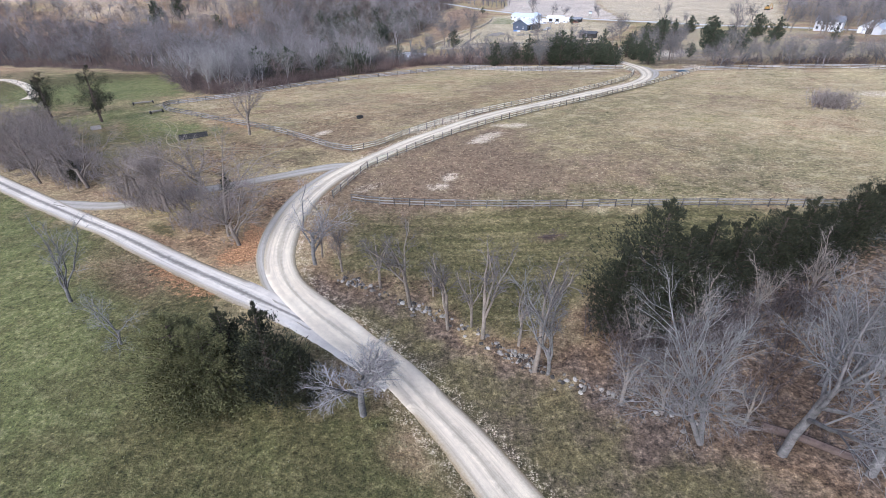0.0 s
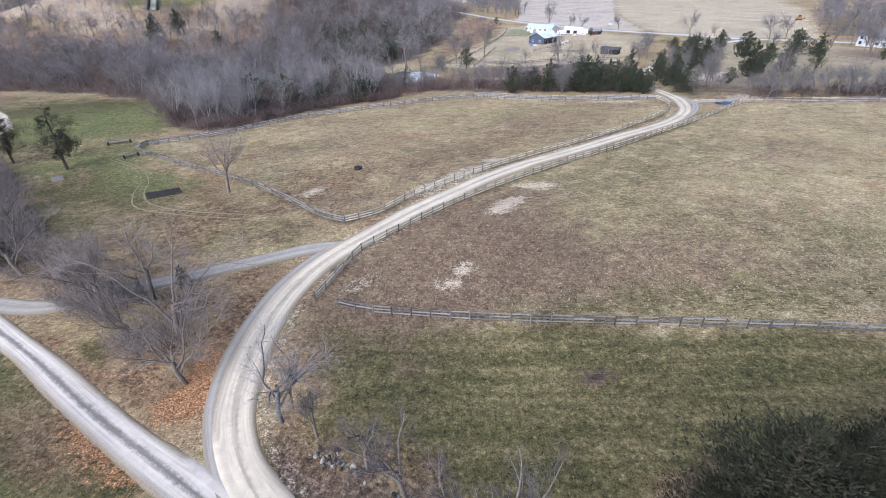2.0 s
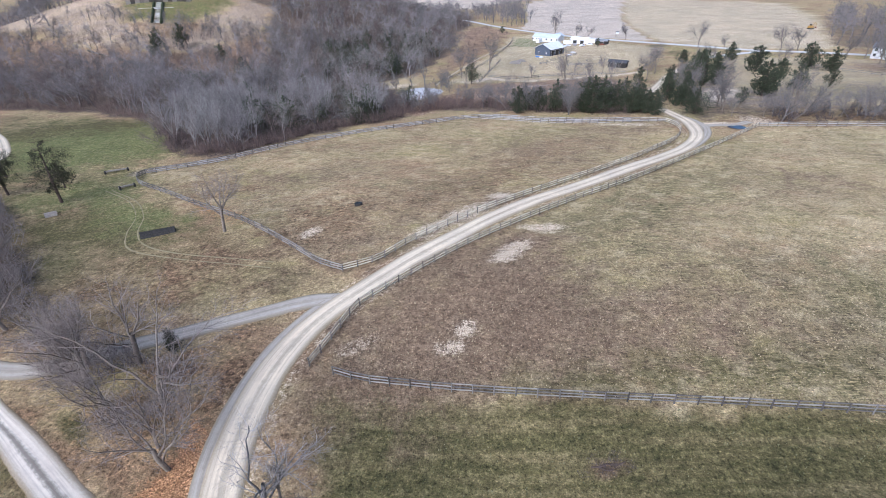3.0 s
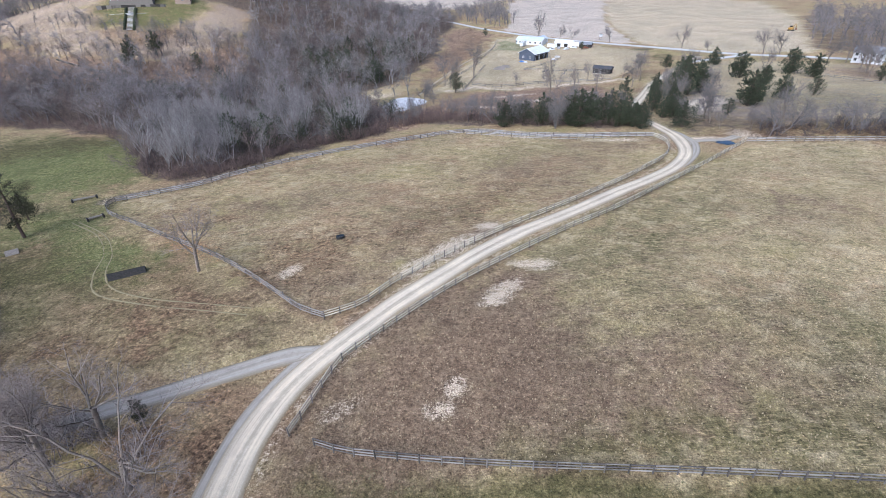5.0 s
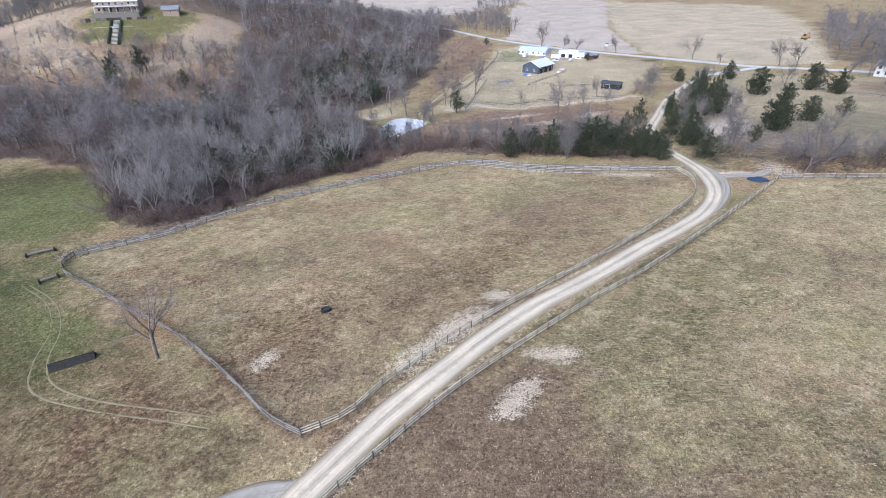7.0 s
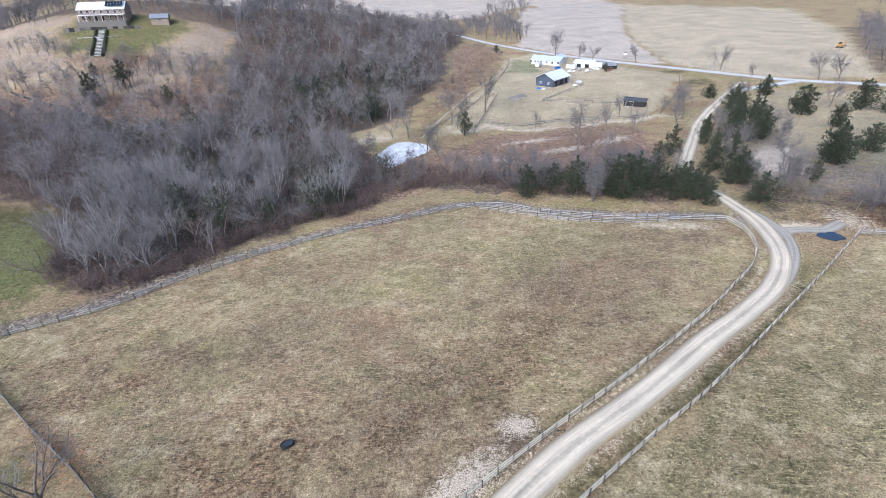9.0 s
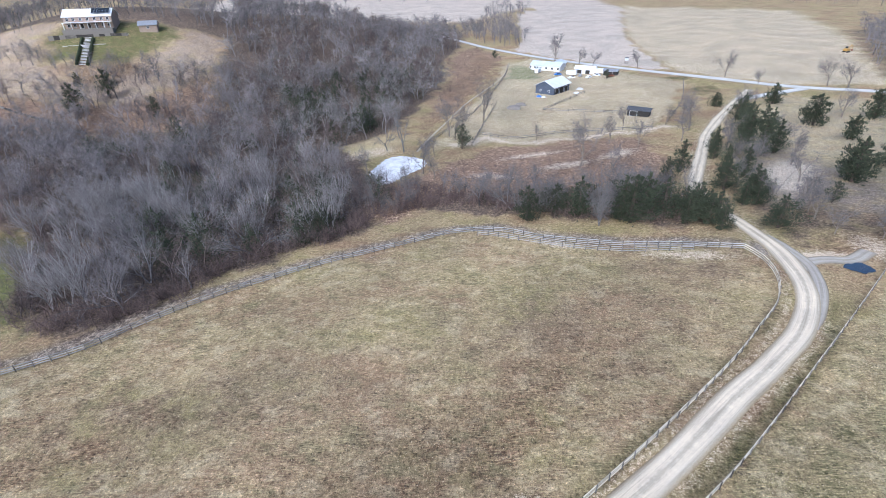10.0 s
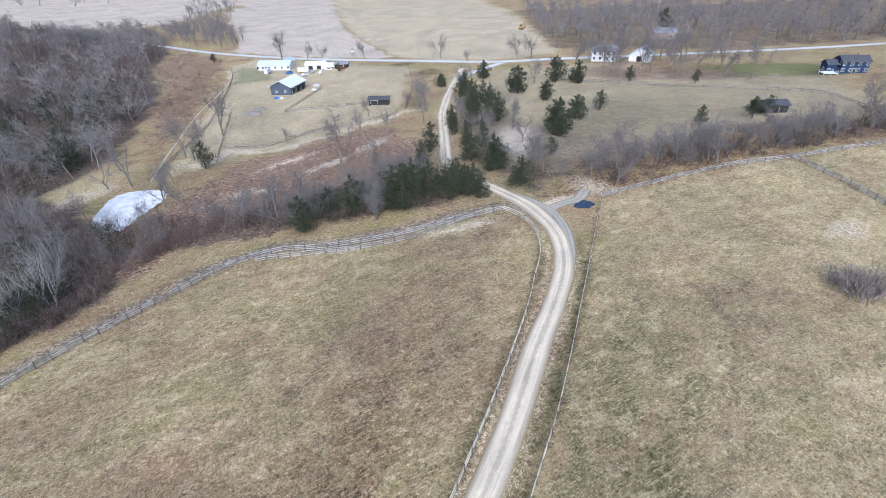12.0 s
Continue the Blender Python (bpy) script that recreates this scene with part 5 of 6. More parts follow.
rows = scatter([(-45, 266), (-28, 288), (-20, 315), (-12, 350), (-20, 385), (-60, 370), (-85, 310)], 64, 8, 13, [pond_ring], 3) + [(-34.8, 189.5, 9.5, 0.3, 1.1, 0), (-32.6, 213, 9, 1.3, 1.1, 1), (-19.5, 212, 9, 2.0, 0.9, 2), (-117, 250, 10, 0.8, 1.2, 0), (-124, 254, 9, 1.9, 1.2, 1), (-131, 257, 10, 2.7, 1.2, 2), (-24, 224, 6.5, 1.0, 1.0, 0), (-63, 180, 10, 0.2, 1.3, 1), (-58, 186, 11, 1.1, 1.3, 2), (-54, 183, 8.5, 2.2, 1.3, 0), (-37, 193, 10, 0.6, 1.4, 1), (-33, 199, 10.5, 1.5, 1.3, 2), (-31, 192.5, 8, 2.5, 1.2, 0), (-46, 186, 8, 0.9, 1.2, 1), (-70, 190, 11, 1.7, 1.3, 0)] + scatter([(-75, 178), (-45, 190), (-30, 208), (-40, 240), (-90, 235)], 26, 6, 9.5, [pond_ring], 3)
rows += scatter([(-90, 230), (-42, 262), (-75, 300), (-130, 280)], 14, 6, 11, [], 3) + scatter([(-5, 209), (55, 196), (60, 204), (5, 214)], 12, 3, 6, [], 3)
merged("wood_evergreens", ever_kinds, rows, NEEDLE_FAR, "dark evergreens scattered through the leafless woods")
east_wood = [(215, 345), (240, 320), (300, 285), (420, 245), (560, 215), (640, 330), (480, 470), (345, 540), (262, 420)]
rows = scatter(east_wood, 430, 13, 20, wide=(1.0, 1.3))
rows += scatter([(14, 567), (36, 526), (54, 502), (64, 540), (70, 600), (45, 650), (10, 650)], 90, 12, 17)
rows += scatter([(20, 600), (60, 610), (120, 900), (60, 900)], 40, 12, 18) + scatter([(700, 600), (330, 1000), (330, 1080), (800, 700)], 120, 14, 20)
rows += scatter([(-700, 900), (500, 1300), (900, 1000), (1000, 1250), (400, 1600), (-800, 1300)], 150, 18, 30, wide=(1.3, 2.2))
merged("far_woods", far_kinds, rows, TWIG_WOOD, "grey leafless woods beyond the country road")
hedge = [(92, 172), (108, 169), (126, 165), (142, 160), (175, 153), (215, 144), (215, 158), (178, 168), (146, 178), (122, 182), (96, 184)]
merged("hedgerow_trees", wood_kinds, scatter(hedge, 85, 5, 10.5, wide=(1.1, 1.5)), TWIG_YARD, "grey leafless hedgerow trees and suckers", "brush")
merged("hedgerow_brush", shrub_kinds, scatter(hedge, 260, 1.5, 4.5, kinds=4), SHADE_DARK_BRUSH, "tangled grey leafless hedgerow behind the fence", "brush")
edge_line = curve(WOOD_EDGE, 1.0)
rows = [(x + wr.normal(0, 2.2), y + abs(wr.normal(0, 3.5)) + 1.0, wr.uniform(2.0, 5.0), wr.uniform(0, 6.28), wr.uniform(0.8, 1.3), wr.randint(4)) for x, y in np.repeat(edge_line, 2, axis=0)]
rows += scatter([(-21, 204), (-10, 208), (15, 206), (58, 195), (64, 220), (60, 250), (20, 255), (-6, 228)], 230, 0.8, 3.0, kinds=4)
rows += scatter([(-200, 218), (-145, 212), (-108, 194), (-82, 158), (-80, 168), (-106, 206), (-145, 224), (-200, 234)], 240, 1.5, 4, kinds=4)
rows += scatter([(-32, 205), (-8, 209), (2, 218), (-6, 227), (-28, 227)], 60, 2.5, 6, kinds=4)
rows += scatter(SCRUB, 90, 1.2, 3.2, kinds=4)
rows += scatter([(-260, 320), (-200, 300), (-110, 310), (-75, 262), (-42, 262), (-110, 236), (-220, 210)], 260, 1.5, 4.0, [hill_view], kinds=4)
belt = [(-8, 207), (15, 204), (56, 193), (63, 206), (58, 216), (15, 216), (-6, 220)]
merged("belt_trees", wood_kinds, scatter(belt, 60, 6, 12.5, wide=(0.8, 1.1)) + scatter([(-32, 200), (-8, 207), (-6, 226), (-28, 226)], 26, 5, 10) + scatter([(-200, 220), (-145, 214), (-108, 196), (-106, 206), (-145, 226), (-200, 236)], 30, 4, 9), TWIG_YARD, "grey leafless trees behind the paddock fence")
# Understory in a dark colour that paints the shadow between the pale trees.
merged("wood_understory", shrub_kinds, scatter(front_wood, 380, 2.5, 6, [pond_ring], 4), SHADE_DARK_BRUSH, "leafless undergrowth coloured dark for the shade within the woods", "brush")
merged("thicket", shrub_kinds, rows, TWIG_RED, "red-brown leafless thicket along the edge of the woods", "brush")
rows = scatter([(-112, 112), (-88, 90), (-66, 79), (-64, 86), (-80, 102), (-100, 122)], 90, 2, 5, kinds=4) + scatter([(-42, 68), (-30, 58), (-27, 60), (-34, 70)], 18, 1.0, 2.5, kinds=4)
rows += scatter([(-60, 80), (-44, 76), (-44, 68), (-56, 72)], 40, 2, 4.5, kinds=4) + scatter([(-46, 76), (-34, 72), (-31, 64), (-38, 62), (-46, 68)], 34, 2, 4.5, kinds=4) + scatter([(-120, 124), (-88, 90), (-66, 79), (-64, 86), (-84, 104), (-112, 132)], 90, 2.5, 6, kinds=4)
merged("roadside_brush", shrub_kinds, rows, TWIG, "grey leafless brush beneath the roadside trees", "brush")
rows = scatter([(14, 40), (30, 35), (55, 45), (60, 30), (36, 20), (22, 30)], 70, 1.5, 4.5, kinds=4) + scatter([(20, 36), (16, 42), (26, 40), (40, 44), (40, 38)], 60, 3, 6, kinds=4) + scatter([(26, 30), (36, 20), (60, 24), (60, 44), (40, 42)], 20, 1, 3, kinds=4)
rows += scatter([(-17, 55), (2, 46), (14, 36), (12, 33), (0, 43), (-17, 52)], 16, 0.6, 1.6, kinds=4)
merged("undergrowth", shrub_kinds, rows, SHADE_DARK_BRUSH, "grey leafless undergrowth beneath the trees", "brush")
merged("brush_pile", shrub_kinds, [(15.4 + wr.normal(0, 1.3), 59.7 + wr.normal(0, 0.5), wr.uniform(0.5, 0.9), wr.uniform(0, 6), 1.6, wr.randint(4)) for k in range(16)], SHADE_DARK_BRUSH, "low flattened pile of dark cut brush", "brush")
merged("lone_bush", shrub_kinds, [(93.5 + wr.normal(0, 1.5), 118 + wr.normal(0, 1.2), wr.uniform(3.0, 5.2), wr.uniform(0, 6), 1.2, wr.randint(4)) for k in range(36)], TWIG, "round leafless bush alone in the pasture", "bush")


# ---- grass tufts: uncounted ----
def tufts(name, ring, count, low, high, mat, label, holes=()):
    rs = np.random.RandomState(count)
    xs, ys = [p[0] for p in ring], [p[1] for p in ring]
    x, y = rs.uniform(min(xs), max(xs), count * 3), rs.uniform(min(ys), max(ys), count * 3)
    ok = inside(x, y, ring) & (distance(x, y, LANE) > 2.6) & (distance(x, y, LEFT_LANE) > 2.4) & (distance(x, y, LINK) > 1.9)
    ok &= np.sin(x * 0.9 + 2 * np.sin(y * 0.37)) * np.sin(y * 0.8 + 2 * np.sin(x * 0.41)) + rs.normal(0, 0.6, len(x)) > -0.1
    x, y = x[ok][:count], y[ok][:count]
    k = len(x)
    h, az = rs.uniform(low, high, k), rs.uniform(0, 6.283, k)
    wide = h * rs.uniform(0.35, 0.8, k)
    z = land(x, y)
    lean = h * rs.uniform(0.2, 1.1, k)
    v = np.empty((k, 4, 3))
    for j in range(3):
        v[:, j] = np.stack([x + np.cos(az + 2.094 * j) * wide, y + np.sin(az + 2.094 * j) * wide, z - 0.02], -1)
    v[:, 3] = np.stack([x + np.cos(az + 1) * lean, y + np.sin(az + 1) * lean, z + h], -1)
    f = np.array([(0, 1, 3), (1, 2, 3), (2, 0, 3)])[None] + 4 * np.arange(k)[:, None, None]
    me = bpy.data.meshes.new(name)
    me.from_pydata(v.reshape(-1, 3).tolist(), [], f.reshape(-1, 3).tolist())
    me.materials.append(mat)
    tagged(new(name, me), label, "grass", kind="stuff")


GRASS_TAN = island_tone("dry_grass_tufts", (0.1, 0.072, 0.038), (0.5, 0.41, 0.25), scale=0.12)
GRASS_GREEN = island_tone("green_grass_tufts", (0.05, 0.056, 0.02), (0.225, 0.21, 0.11), scale=0.12)
tufts("pasture_grass", [(-17, 74), (0, 69), (60, 65), (95, 63), (95, 150), (70, 154), (53, 140), (23, 115), (-7, 89)], 21000, 0.06, 0.2, GRASS_TAN, "short dry tan grass tufts in the east pasture")
tufts("paddock_grass", [(-18, 95), (12, 120), (50, 152), (61, 168), (20, 184), (2, 188), (-40, 168), (-78, 140), (-44, 115)], 24000, 0.06, 0.17, GRASS_TAN, "short dry tan grass tufts in the paddock")
tufts("verge_grass", strip, 6000, 0.06, 0.16, GRASS_GREEN, "short green and tan grass below the fence")
tufts("lawn_grass", [(-90, 82), (-49, 60), (-27, 46), (-14, 38), (-3, 28), (6, 15), (-60, 12), (-100, 40)], 9000, 0.06, 0.16, GRASS_GREEN, "short green grass of the near lawn")


# ---- fences ----
def post_mesh():
    g = Geo()
    g.tube([Vector((0, 0, -0.3)), Vector((0, 0, 1.38)), Vector((0, 0, 1.42))], [0.09, 0.085, 0.055], 7)
    g.f.append(tuple(range(len(g.v) - 7, len(g.v))))
    return g


POST = post_mesh().mesh("post", POST_WOOD)
RAILS = {m.name: Geo().box(0, -0.028, -0.072, 1, 0.028, 0.072, 0.006).mesh("rail", m) for m in (RAIL_GREY, RAIL_PALE, RAIL_TAN)}
rail_rs = np.random.RandomState(23)


def fence(name, points, mat, label, heights=(0.35, 0.8, 1.24), step=2.45, stout=1.2):
    line = curve(points, 0.4)
    along = np.concatenate([[0], np.cumsum(np.linalg.norm(np.diff(line, axis=0), axis=1))])
    count = max(1, round(along[-1] / step))
    stops = np.linspace(0, along[-1], count + 1)
    px, py = np.interp(stops, along, line[:, 0]), np.interp(stops, along, line[:, 1])
    root = thing(name, px[0], py[0], 0, label, "fence", "board fences")
    o = root.matrix_basis.translation
    for x, y in zip(px, py):
        part("post", POST, None, root, m=Matrix.Translation(Vector((x, y, gz(x, y))) - o) @ pose(0, 0, 0, rail_rs.normal(0, 1.5), rail_rs.normal(0, 1.5), rail_rs.uniform(0, 360)))
    for i in range(count):
        for h in heights:
            a = Vector((px[i], py[i], gz(px[i], py[i]) + h + rail_rs.normal(0, 0.02))) - o
            c = Vector((px[i + 1], py[i + 1], gz(px[i + 1], py[i + 1]) + h + rail_rs.normal(0, 0.02))) - o
            d = c - a
            side = Vector((-d.y, d.x, 0)).normalized() * 0.08
            turn = d.to_track_quat("X", "Z").to_matrix().to_4x4()
            part("rail", RAILS[mat.name], None, root, m=Matrix.Translation(a + side) @ turn @ Matrix.Diagonal((d.length, stout, stout, 1)))


fence("paddock_fence", FENCE_SOUTH, RAIL_GREY, "weathered grey three-rail board fence across the pasture")
fence("paddock_fence", FENCE_EAST, RAIL_TAN, "pale three-rail board fence along the gravel lane", stout=1.3)
fence("paddock_fence", FENCE_NORTH_EAST, RAIL_PALE, "grey three-rail board fence before the hedgerow")
fence("paddock_fence", FENCE_CROSS, RAIL_PALE, "grey three-rail board fence dividing the pasture")
fence("paddock_fence", FENCE_WEST, RAIL_TAN, "tan-grey three-rail board fence along the paddock", stout=1.3)
fence("paddock_fence", FENCE_PADDOCK, RAIL_GREY, "weathered grey board fence round the paddock corner", stout=1.4)
fence("paddock_fence", FENCE_NORTH, RAIL_PALE, "grey three-rail board fence below the woods")
fence("paddock_fence", [(6.6, 190.0), (9.9, 189.0), (18.7, 184.9), (27.7, 181.2), (37.4, 178.8), (44, 178.6), (52, 178.6)], RAIL_PALE, "weathered inner three-rail fence run beside the grey fence", stout=1.0)
far = (0.45, 1.1)
for pts in ([(37.8, 436), (32.2, 398.5), (12, 320), (-6.3, 277.3), (-12.7, 261.5)], [(22.2, 332), (8, 268)], [(12.6, 280.3), (25.2, 272.7), (45.7, 278.4), (79.8, 279.5)], [(42.8, 316.7), (70.2, 351.5)], [(86.9, 284.6), (110, 325), (127.9, 367.8)], [(42.8, 316.7), (87, 303)]):
    fence("farm_fence", pts, RAIL_GREY, "grey two-rail fence round the farmyard", far, 4.0, 1.4)
fence("farm_fence", [(168, 285), (177.2, 270.6), (190.8, 245.6), (208.9, 217.4), (224, 193), (206, 165)], RAIL_GREY, "grey two-rail fence round the far pasture", far, 4.0)


# ---- buildings ----
def building(name, x, y, turn, length, depth, wall, rise, wall_mat, roof_mat, label, category="house", windows=(), doors=(), eave=0.5, chimney=False):
    """A gabled building: its length runs along its own x. Windows and doors: rows of side (s, n, e, w), place along it, sill height, width, height."""
    root = thing(name, x, y, turn, label, category)
    h, d, t = length / 2, depth / 2, 0.25
    g = Geo()
    for sx in (-1, 1):
        e = [(sx * h, -d, -1.5), (sx * h, d, -1.5), (sx * h, d, wall), (sx * h, 0, wall + rise), (sx * h, -d, wall)]
        i = [(sx * (h - t), py, pz) for _, py, pz in e]
        base = len(g.v)
        g.v += e + i
        g.f += [tuple(base + k for k in range(5)), tuple(base + 5 + k for k in reversed(range(5)))] + [(base + k, base + (k + 1) % 5, base + 5 + (k + 1) % 5, base + 5 + k) for k in range(5)]
    for sy in (-1, 1):
        g.box(-h + t, sy * d - (t if sy > 0 else 0), -1.5, h - t, sy * d + (t if sy < 0 else 0), wall)
    part("wall", g, wall_mat, root)
    slope = rise / d
    for sy in (-1, 1):
        r = Geo()
        over = d + eave
        lo, hi, th = wall - slope * eave, wall + rise, 0.18
        pts = [(-h - eave, 0, hi), (h + eave, 0, hi), (h + eave, sy * over, lo), (-h - eave, sy * over, lo)]
        r.v = [(a, b_, c + 0.03) for a, b_, c in pts] + [(a, b_, c + th) for a, b_, c in pts]
        r.f = [(0, 1, 2, 3), (7, 6, 5, 4), (0, 4, 5, 1), (1, 5, 6, 2), (2, 6, 7, 3), (3, 7, 4, 0)]
        roof = part("roof", r, roof_mat, root)
        if chimney and sy > 0:
            part("chimney", Geo().box(h * 0.3, 0.1, wall + rise * 0.4, h * 0.3 + 0.8, 0.9, wall + rise + 0.9, 0.05), BRICK_TAN, roof)
    for kind, rows in (("window", windows), ("door", doors)):
        for side, at, sill, w, hh in rows:
            m = {"s": pose(at, -d, sill), "n": pose(at, d, sill, 0, 0, 180), "e": pose(h, at, sill, 0, 0, 90), "w": pose(-h, at, sill, 0, 0, -90)}[side]
            f = Geo()
            for bx in ((-w / 2 - 0.1, -0.07, -0.1, -w / 2, 0.02, hh + 0.1), (w / 2, -0.07, -0.1, w / 2 + 0.1, 0.02, hh + 0.1), (-w / 2, -0.07, hh, w / 2, 0.02, hh + 0.1), (-w / 2, -0.09, -0.1, w / 2, 0.02, 0)):
                f.box(*bx)
            if kind == "window":
                f.box(-0.03, -0.05, 0, 0.03, 0.0, hh)
            frame_ob = part(kind, f, WHITE_PAINT, root, m=m)
            part("pane" if kind == "window" else "door_leaf", Geo().box(-w / 2, -0.03, 0, w / 2, -0.005, hh), GLASS if kind == "window" else DARK_WOOD, frame_ob)
    return root


# The barn and the white farmhouse by the road.
barn = building("barn", 54.5, 358, 49, 16, 11, 4.2, 2.6, NAVY_SIDING, WHITE_METAL, "slate-blue barn with a white metal roof", "barn",
                windows=[("w", -2.5, 1.4, 1.0, 0.9), ("w", 2.5, 1.4, 1.0, 0.9)], doors=[("s", 0, 0.0, 4, 3.2), ("s", 5, 0, 3, 3.0), ("s", -5, 0, 3, 3)], eave=0.9)
farmhouse = building("farmhouse", 63, 424, -32, 20, 9, 3.0, 1.9, WHITE_PAINT, PALE_BLUE_ROOF, "long low white farmhouse with a pale blue roof", "house",
                     windows=[("s", px, 1.0, 1.2, 1.2) for px in (-10, -7, -3, 1, 5, 9)], doors=[("s", -5, 0, 1, 2.1)])
building("garage", 84, 408, -25, 12, 7, 2.8, 1.4, WHITE_PAINT, WHITE_METAL, "white outbuilding beside the farmhouse", "garage", doors=[("s", -3, 0, 2.6, 2.2), ("s", 2, 0, 2.6, 2.2)])
building("run_in_shed", 82, 302, -30, 9, 4.5, 2.6, 0.9, DARK_WOOD, DARK_ROOF, "small dark run-in shed in the farm paddock", "shed", doors=[("s", -2, 0, 3, 2.1)])
building("field_shed", 178.6, 186, -28, 9.5, 6, 2.7, 1.1, DARK_WOOD, DARK_ROOF, "small dark-roofed field shed behind the hedgerow", "shed", doors=[("s", 0, 0, 3.2, 2.1)])

# The blue house on the far lawn.
building("blue_house", 281, 209, -38, 11.5, 7.5, 5.4, 2.0, BLUE_SIDING, DARK_ROOF, "two-storey deep blue house with white windows", "house",
         windows=[("s", px, pz, 1.1, 1.4) for px in (-4.8, -1.6, 1.6, 4.8) for pz in (0.9, 3.6)] + [("w", px, pz, 1.0, 1.4) for px in (-2, 2) for pz in (0.9, 3.6)],
         doors=[("s", 0, 0.1, 1.2, 2.2)], chimney=True)
building("blue_wing", 273.8, 214.6, -38, 4, 6, 4.2, 1.6, BLUE_SIDING, DARK_ROOF, "lower blue wing beside the blue house", "house", windows=[("w", 0, 1, 1.2, 1.4), ("s", -1, 1, 1.2, 1.3)])
deck = thing("porch_deck", 268.5, 211.5, -38, "white railed porch deck before the blue house", "deck")
part("platform", Geo().box(-3, -2.5, 0.9, 3, 2.5, 1.1, 0.02), WHITE_PAINT, deck)
for px, py in ((-2.8, -2.3), (0, -2.3), (2.8, -2.3), (-2.8, 2.3), (2.8, 2.3)):
    part("deck_post", Geo().box(px - 0.1, py - 0.1, -0.6, px + 0.1, py + 0.1, 2.1, 0.01), WHITE_PAINT, deck)
for py in (-2.3, 2.3):
    part("deck_rail", Geo().box(-2.7, py - 0.04, 1.95, 2.7, py + 0.04, 2.05), WHITE_PAINT, deck)

# White buildings among the yard trees.
building("white_house", 219, 303, -42, 13, 9, 5.2, 2.6, WHITE_PAINT, GREY_ROOF, "white house half hidden by bare trees", "house", windows=[("s", px, pz, 1.1, 1.4) for px in (-5, -2, 2, 5) for pz in (1, 3.5)], chimney=True)
building("white_barn", 236, 291, 32, 13, 11, 3.0, 3.8, WHITE_PAINT, PALE_BLUE_ROOF, "steep-roofed white barn among bare trees", "barn", doors=[("w", 0, 0, 3, 2.8)])
building("grey_house", 300, 330, -35, 14, 9, 4.5, 2.4, BRICK_TAN, GREY_ROOF, "grey-roofed house deep in the bare trees", "house", windows=[("s", px, 1, 1.1, 1.3) for px in (-4, 0, 4)])

# The big house on the hill, with its terrace, walk and fountain.
HX, HY, HT = -198, 379, 12
building("hill_house", HX, HY, HT, 24, 10, 6.0, 3.2, BRICK_TAN, WHITE_METAL, "long two-storey hill house with a pale metal roof", "house",
         windows=[("s", px, 3.9, 1.2, 1.5) for px in (-10, -7, -3.5, 0, 3.5, 7, 10)] + [("s", px, 0.8, 1.2, 1.7) for px in (-10, -7, 7, 10)], doors=[("s", px, 0.2, 1.4, 2.3) for px in (-3.5, 0, 3.5)], chimney=True)
porch = thing("porch", HX + 1.4, HY - 6.6, HT, "shaded porch across the front of the hill house", "porch", z=gz(HX, HY))
part("porch_floor", Geo().box(-12.5, -2.4, -5, 12.5, 1.4, 0.0, 0.03), STONE, porch)
part("porch_roof", Geo().box(-12, -1.5, 3.1, 12, 1.8, 3.3, 0.03), WHITE_METAL, porch)
for px in (-11.5, -7.5, -3.5, 0.5, 4.5, 8.5, 11.5):
    part("column", Geo().box(px - 0.14, -1.4, 0.0, px + 0.14, -1.12, 3.1, 0.02), WHITE_PAINT, porch)
panels = thing("solar_array", HX + 7.3, HY - 1.2, HT, "dark solar panels on the hill house roof", "solar panels", z=gz(HX, HY) + 8.4)
for k in range(6):
    for j in range(2):
        part("panel", Geo().box(-4.4 + 1.5 * k, -2.2 + 2.0 * j, 0, -3.0 + 1.5 * k, -0.3 + 2.0 * j, 0.05), GLASS, panels, m=pose(0, 0.0, 0.15, 32.6))
terrace = thing("terrace_wall", HX + 2.2, HY - 10.5, HT, "low grey stone terrace wall below the hill house", "wall", z=gz(HX + 2.2, HY - 10.5) + 0.5)
part("terrace_fill", Geo().box(-19.5, 0.35, -7, 19.5, 5, 0.0, 0.03), PAVING, terrace)
for k in range(14):
    part("coping", Geo().box(-19.6 + 2.8 * k, -0.35, -7, -16.84 + 2.8 * k, 0.35, 0.6 + 0.06 * (k % 3), 0.05), STONE, terrace)
building("cottage", HX + 29, HY + 3, HT + 6, 9, 6, 2.8, 1.8, BRICK_TAN, GREY_ROOF, "small stone cottage beside the hill house", "house", windows=[("s", 0, 1, 1.1, 1.2)])
walkway = thing("garden_walk", -190, 352, 0, "pale paved garden walk leading up to the house", "path")
for k in range(19):
    ox, oy = -190.5 + 0.52 * (9 - k), 343 + 1.35 * k
    part("paver", Geo().box(-1.5, -0.72, -0.1, 1.5, 0.72, 0.12, 0.02), PAVING, walkway, m=Matrix.Translation(Vector((ox, oy, gz(ox, oy) + 0.05)) - walkway.matrix_basis.translation))
for k in range(8):
    ox, oy = -203 + 2.6 * k, 358.5 + 0.5 * k
    if abs(ox + 193) > 2:
        part("paver", Geo().box(-1.2, -0.7, 0, 1.2, 0.7, 0.12, 0.02), PAVING, walkway, m=Matrix.Translation(Vector((ox, oy, gz(ox, oy) + 0.05)) - walkway.matrix_basis.translation))
HEDGE = island_tone("clipped_hedge", (0.02, 0.028, 0.016), (0.06, 0.07, 0.035))
hedge_rs = np.random.RandomState(77)
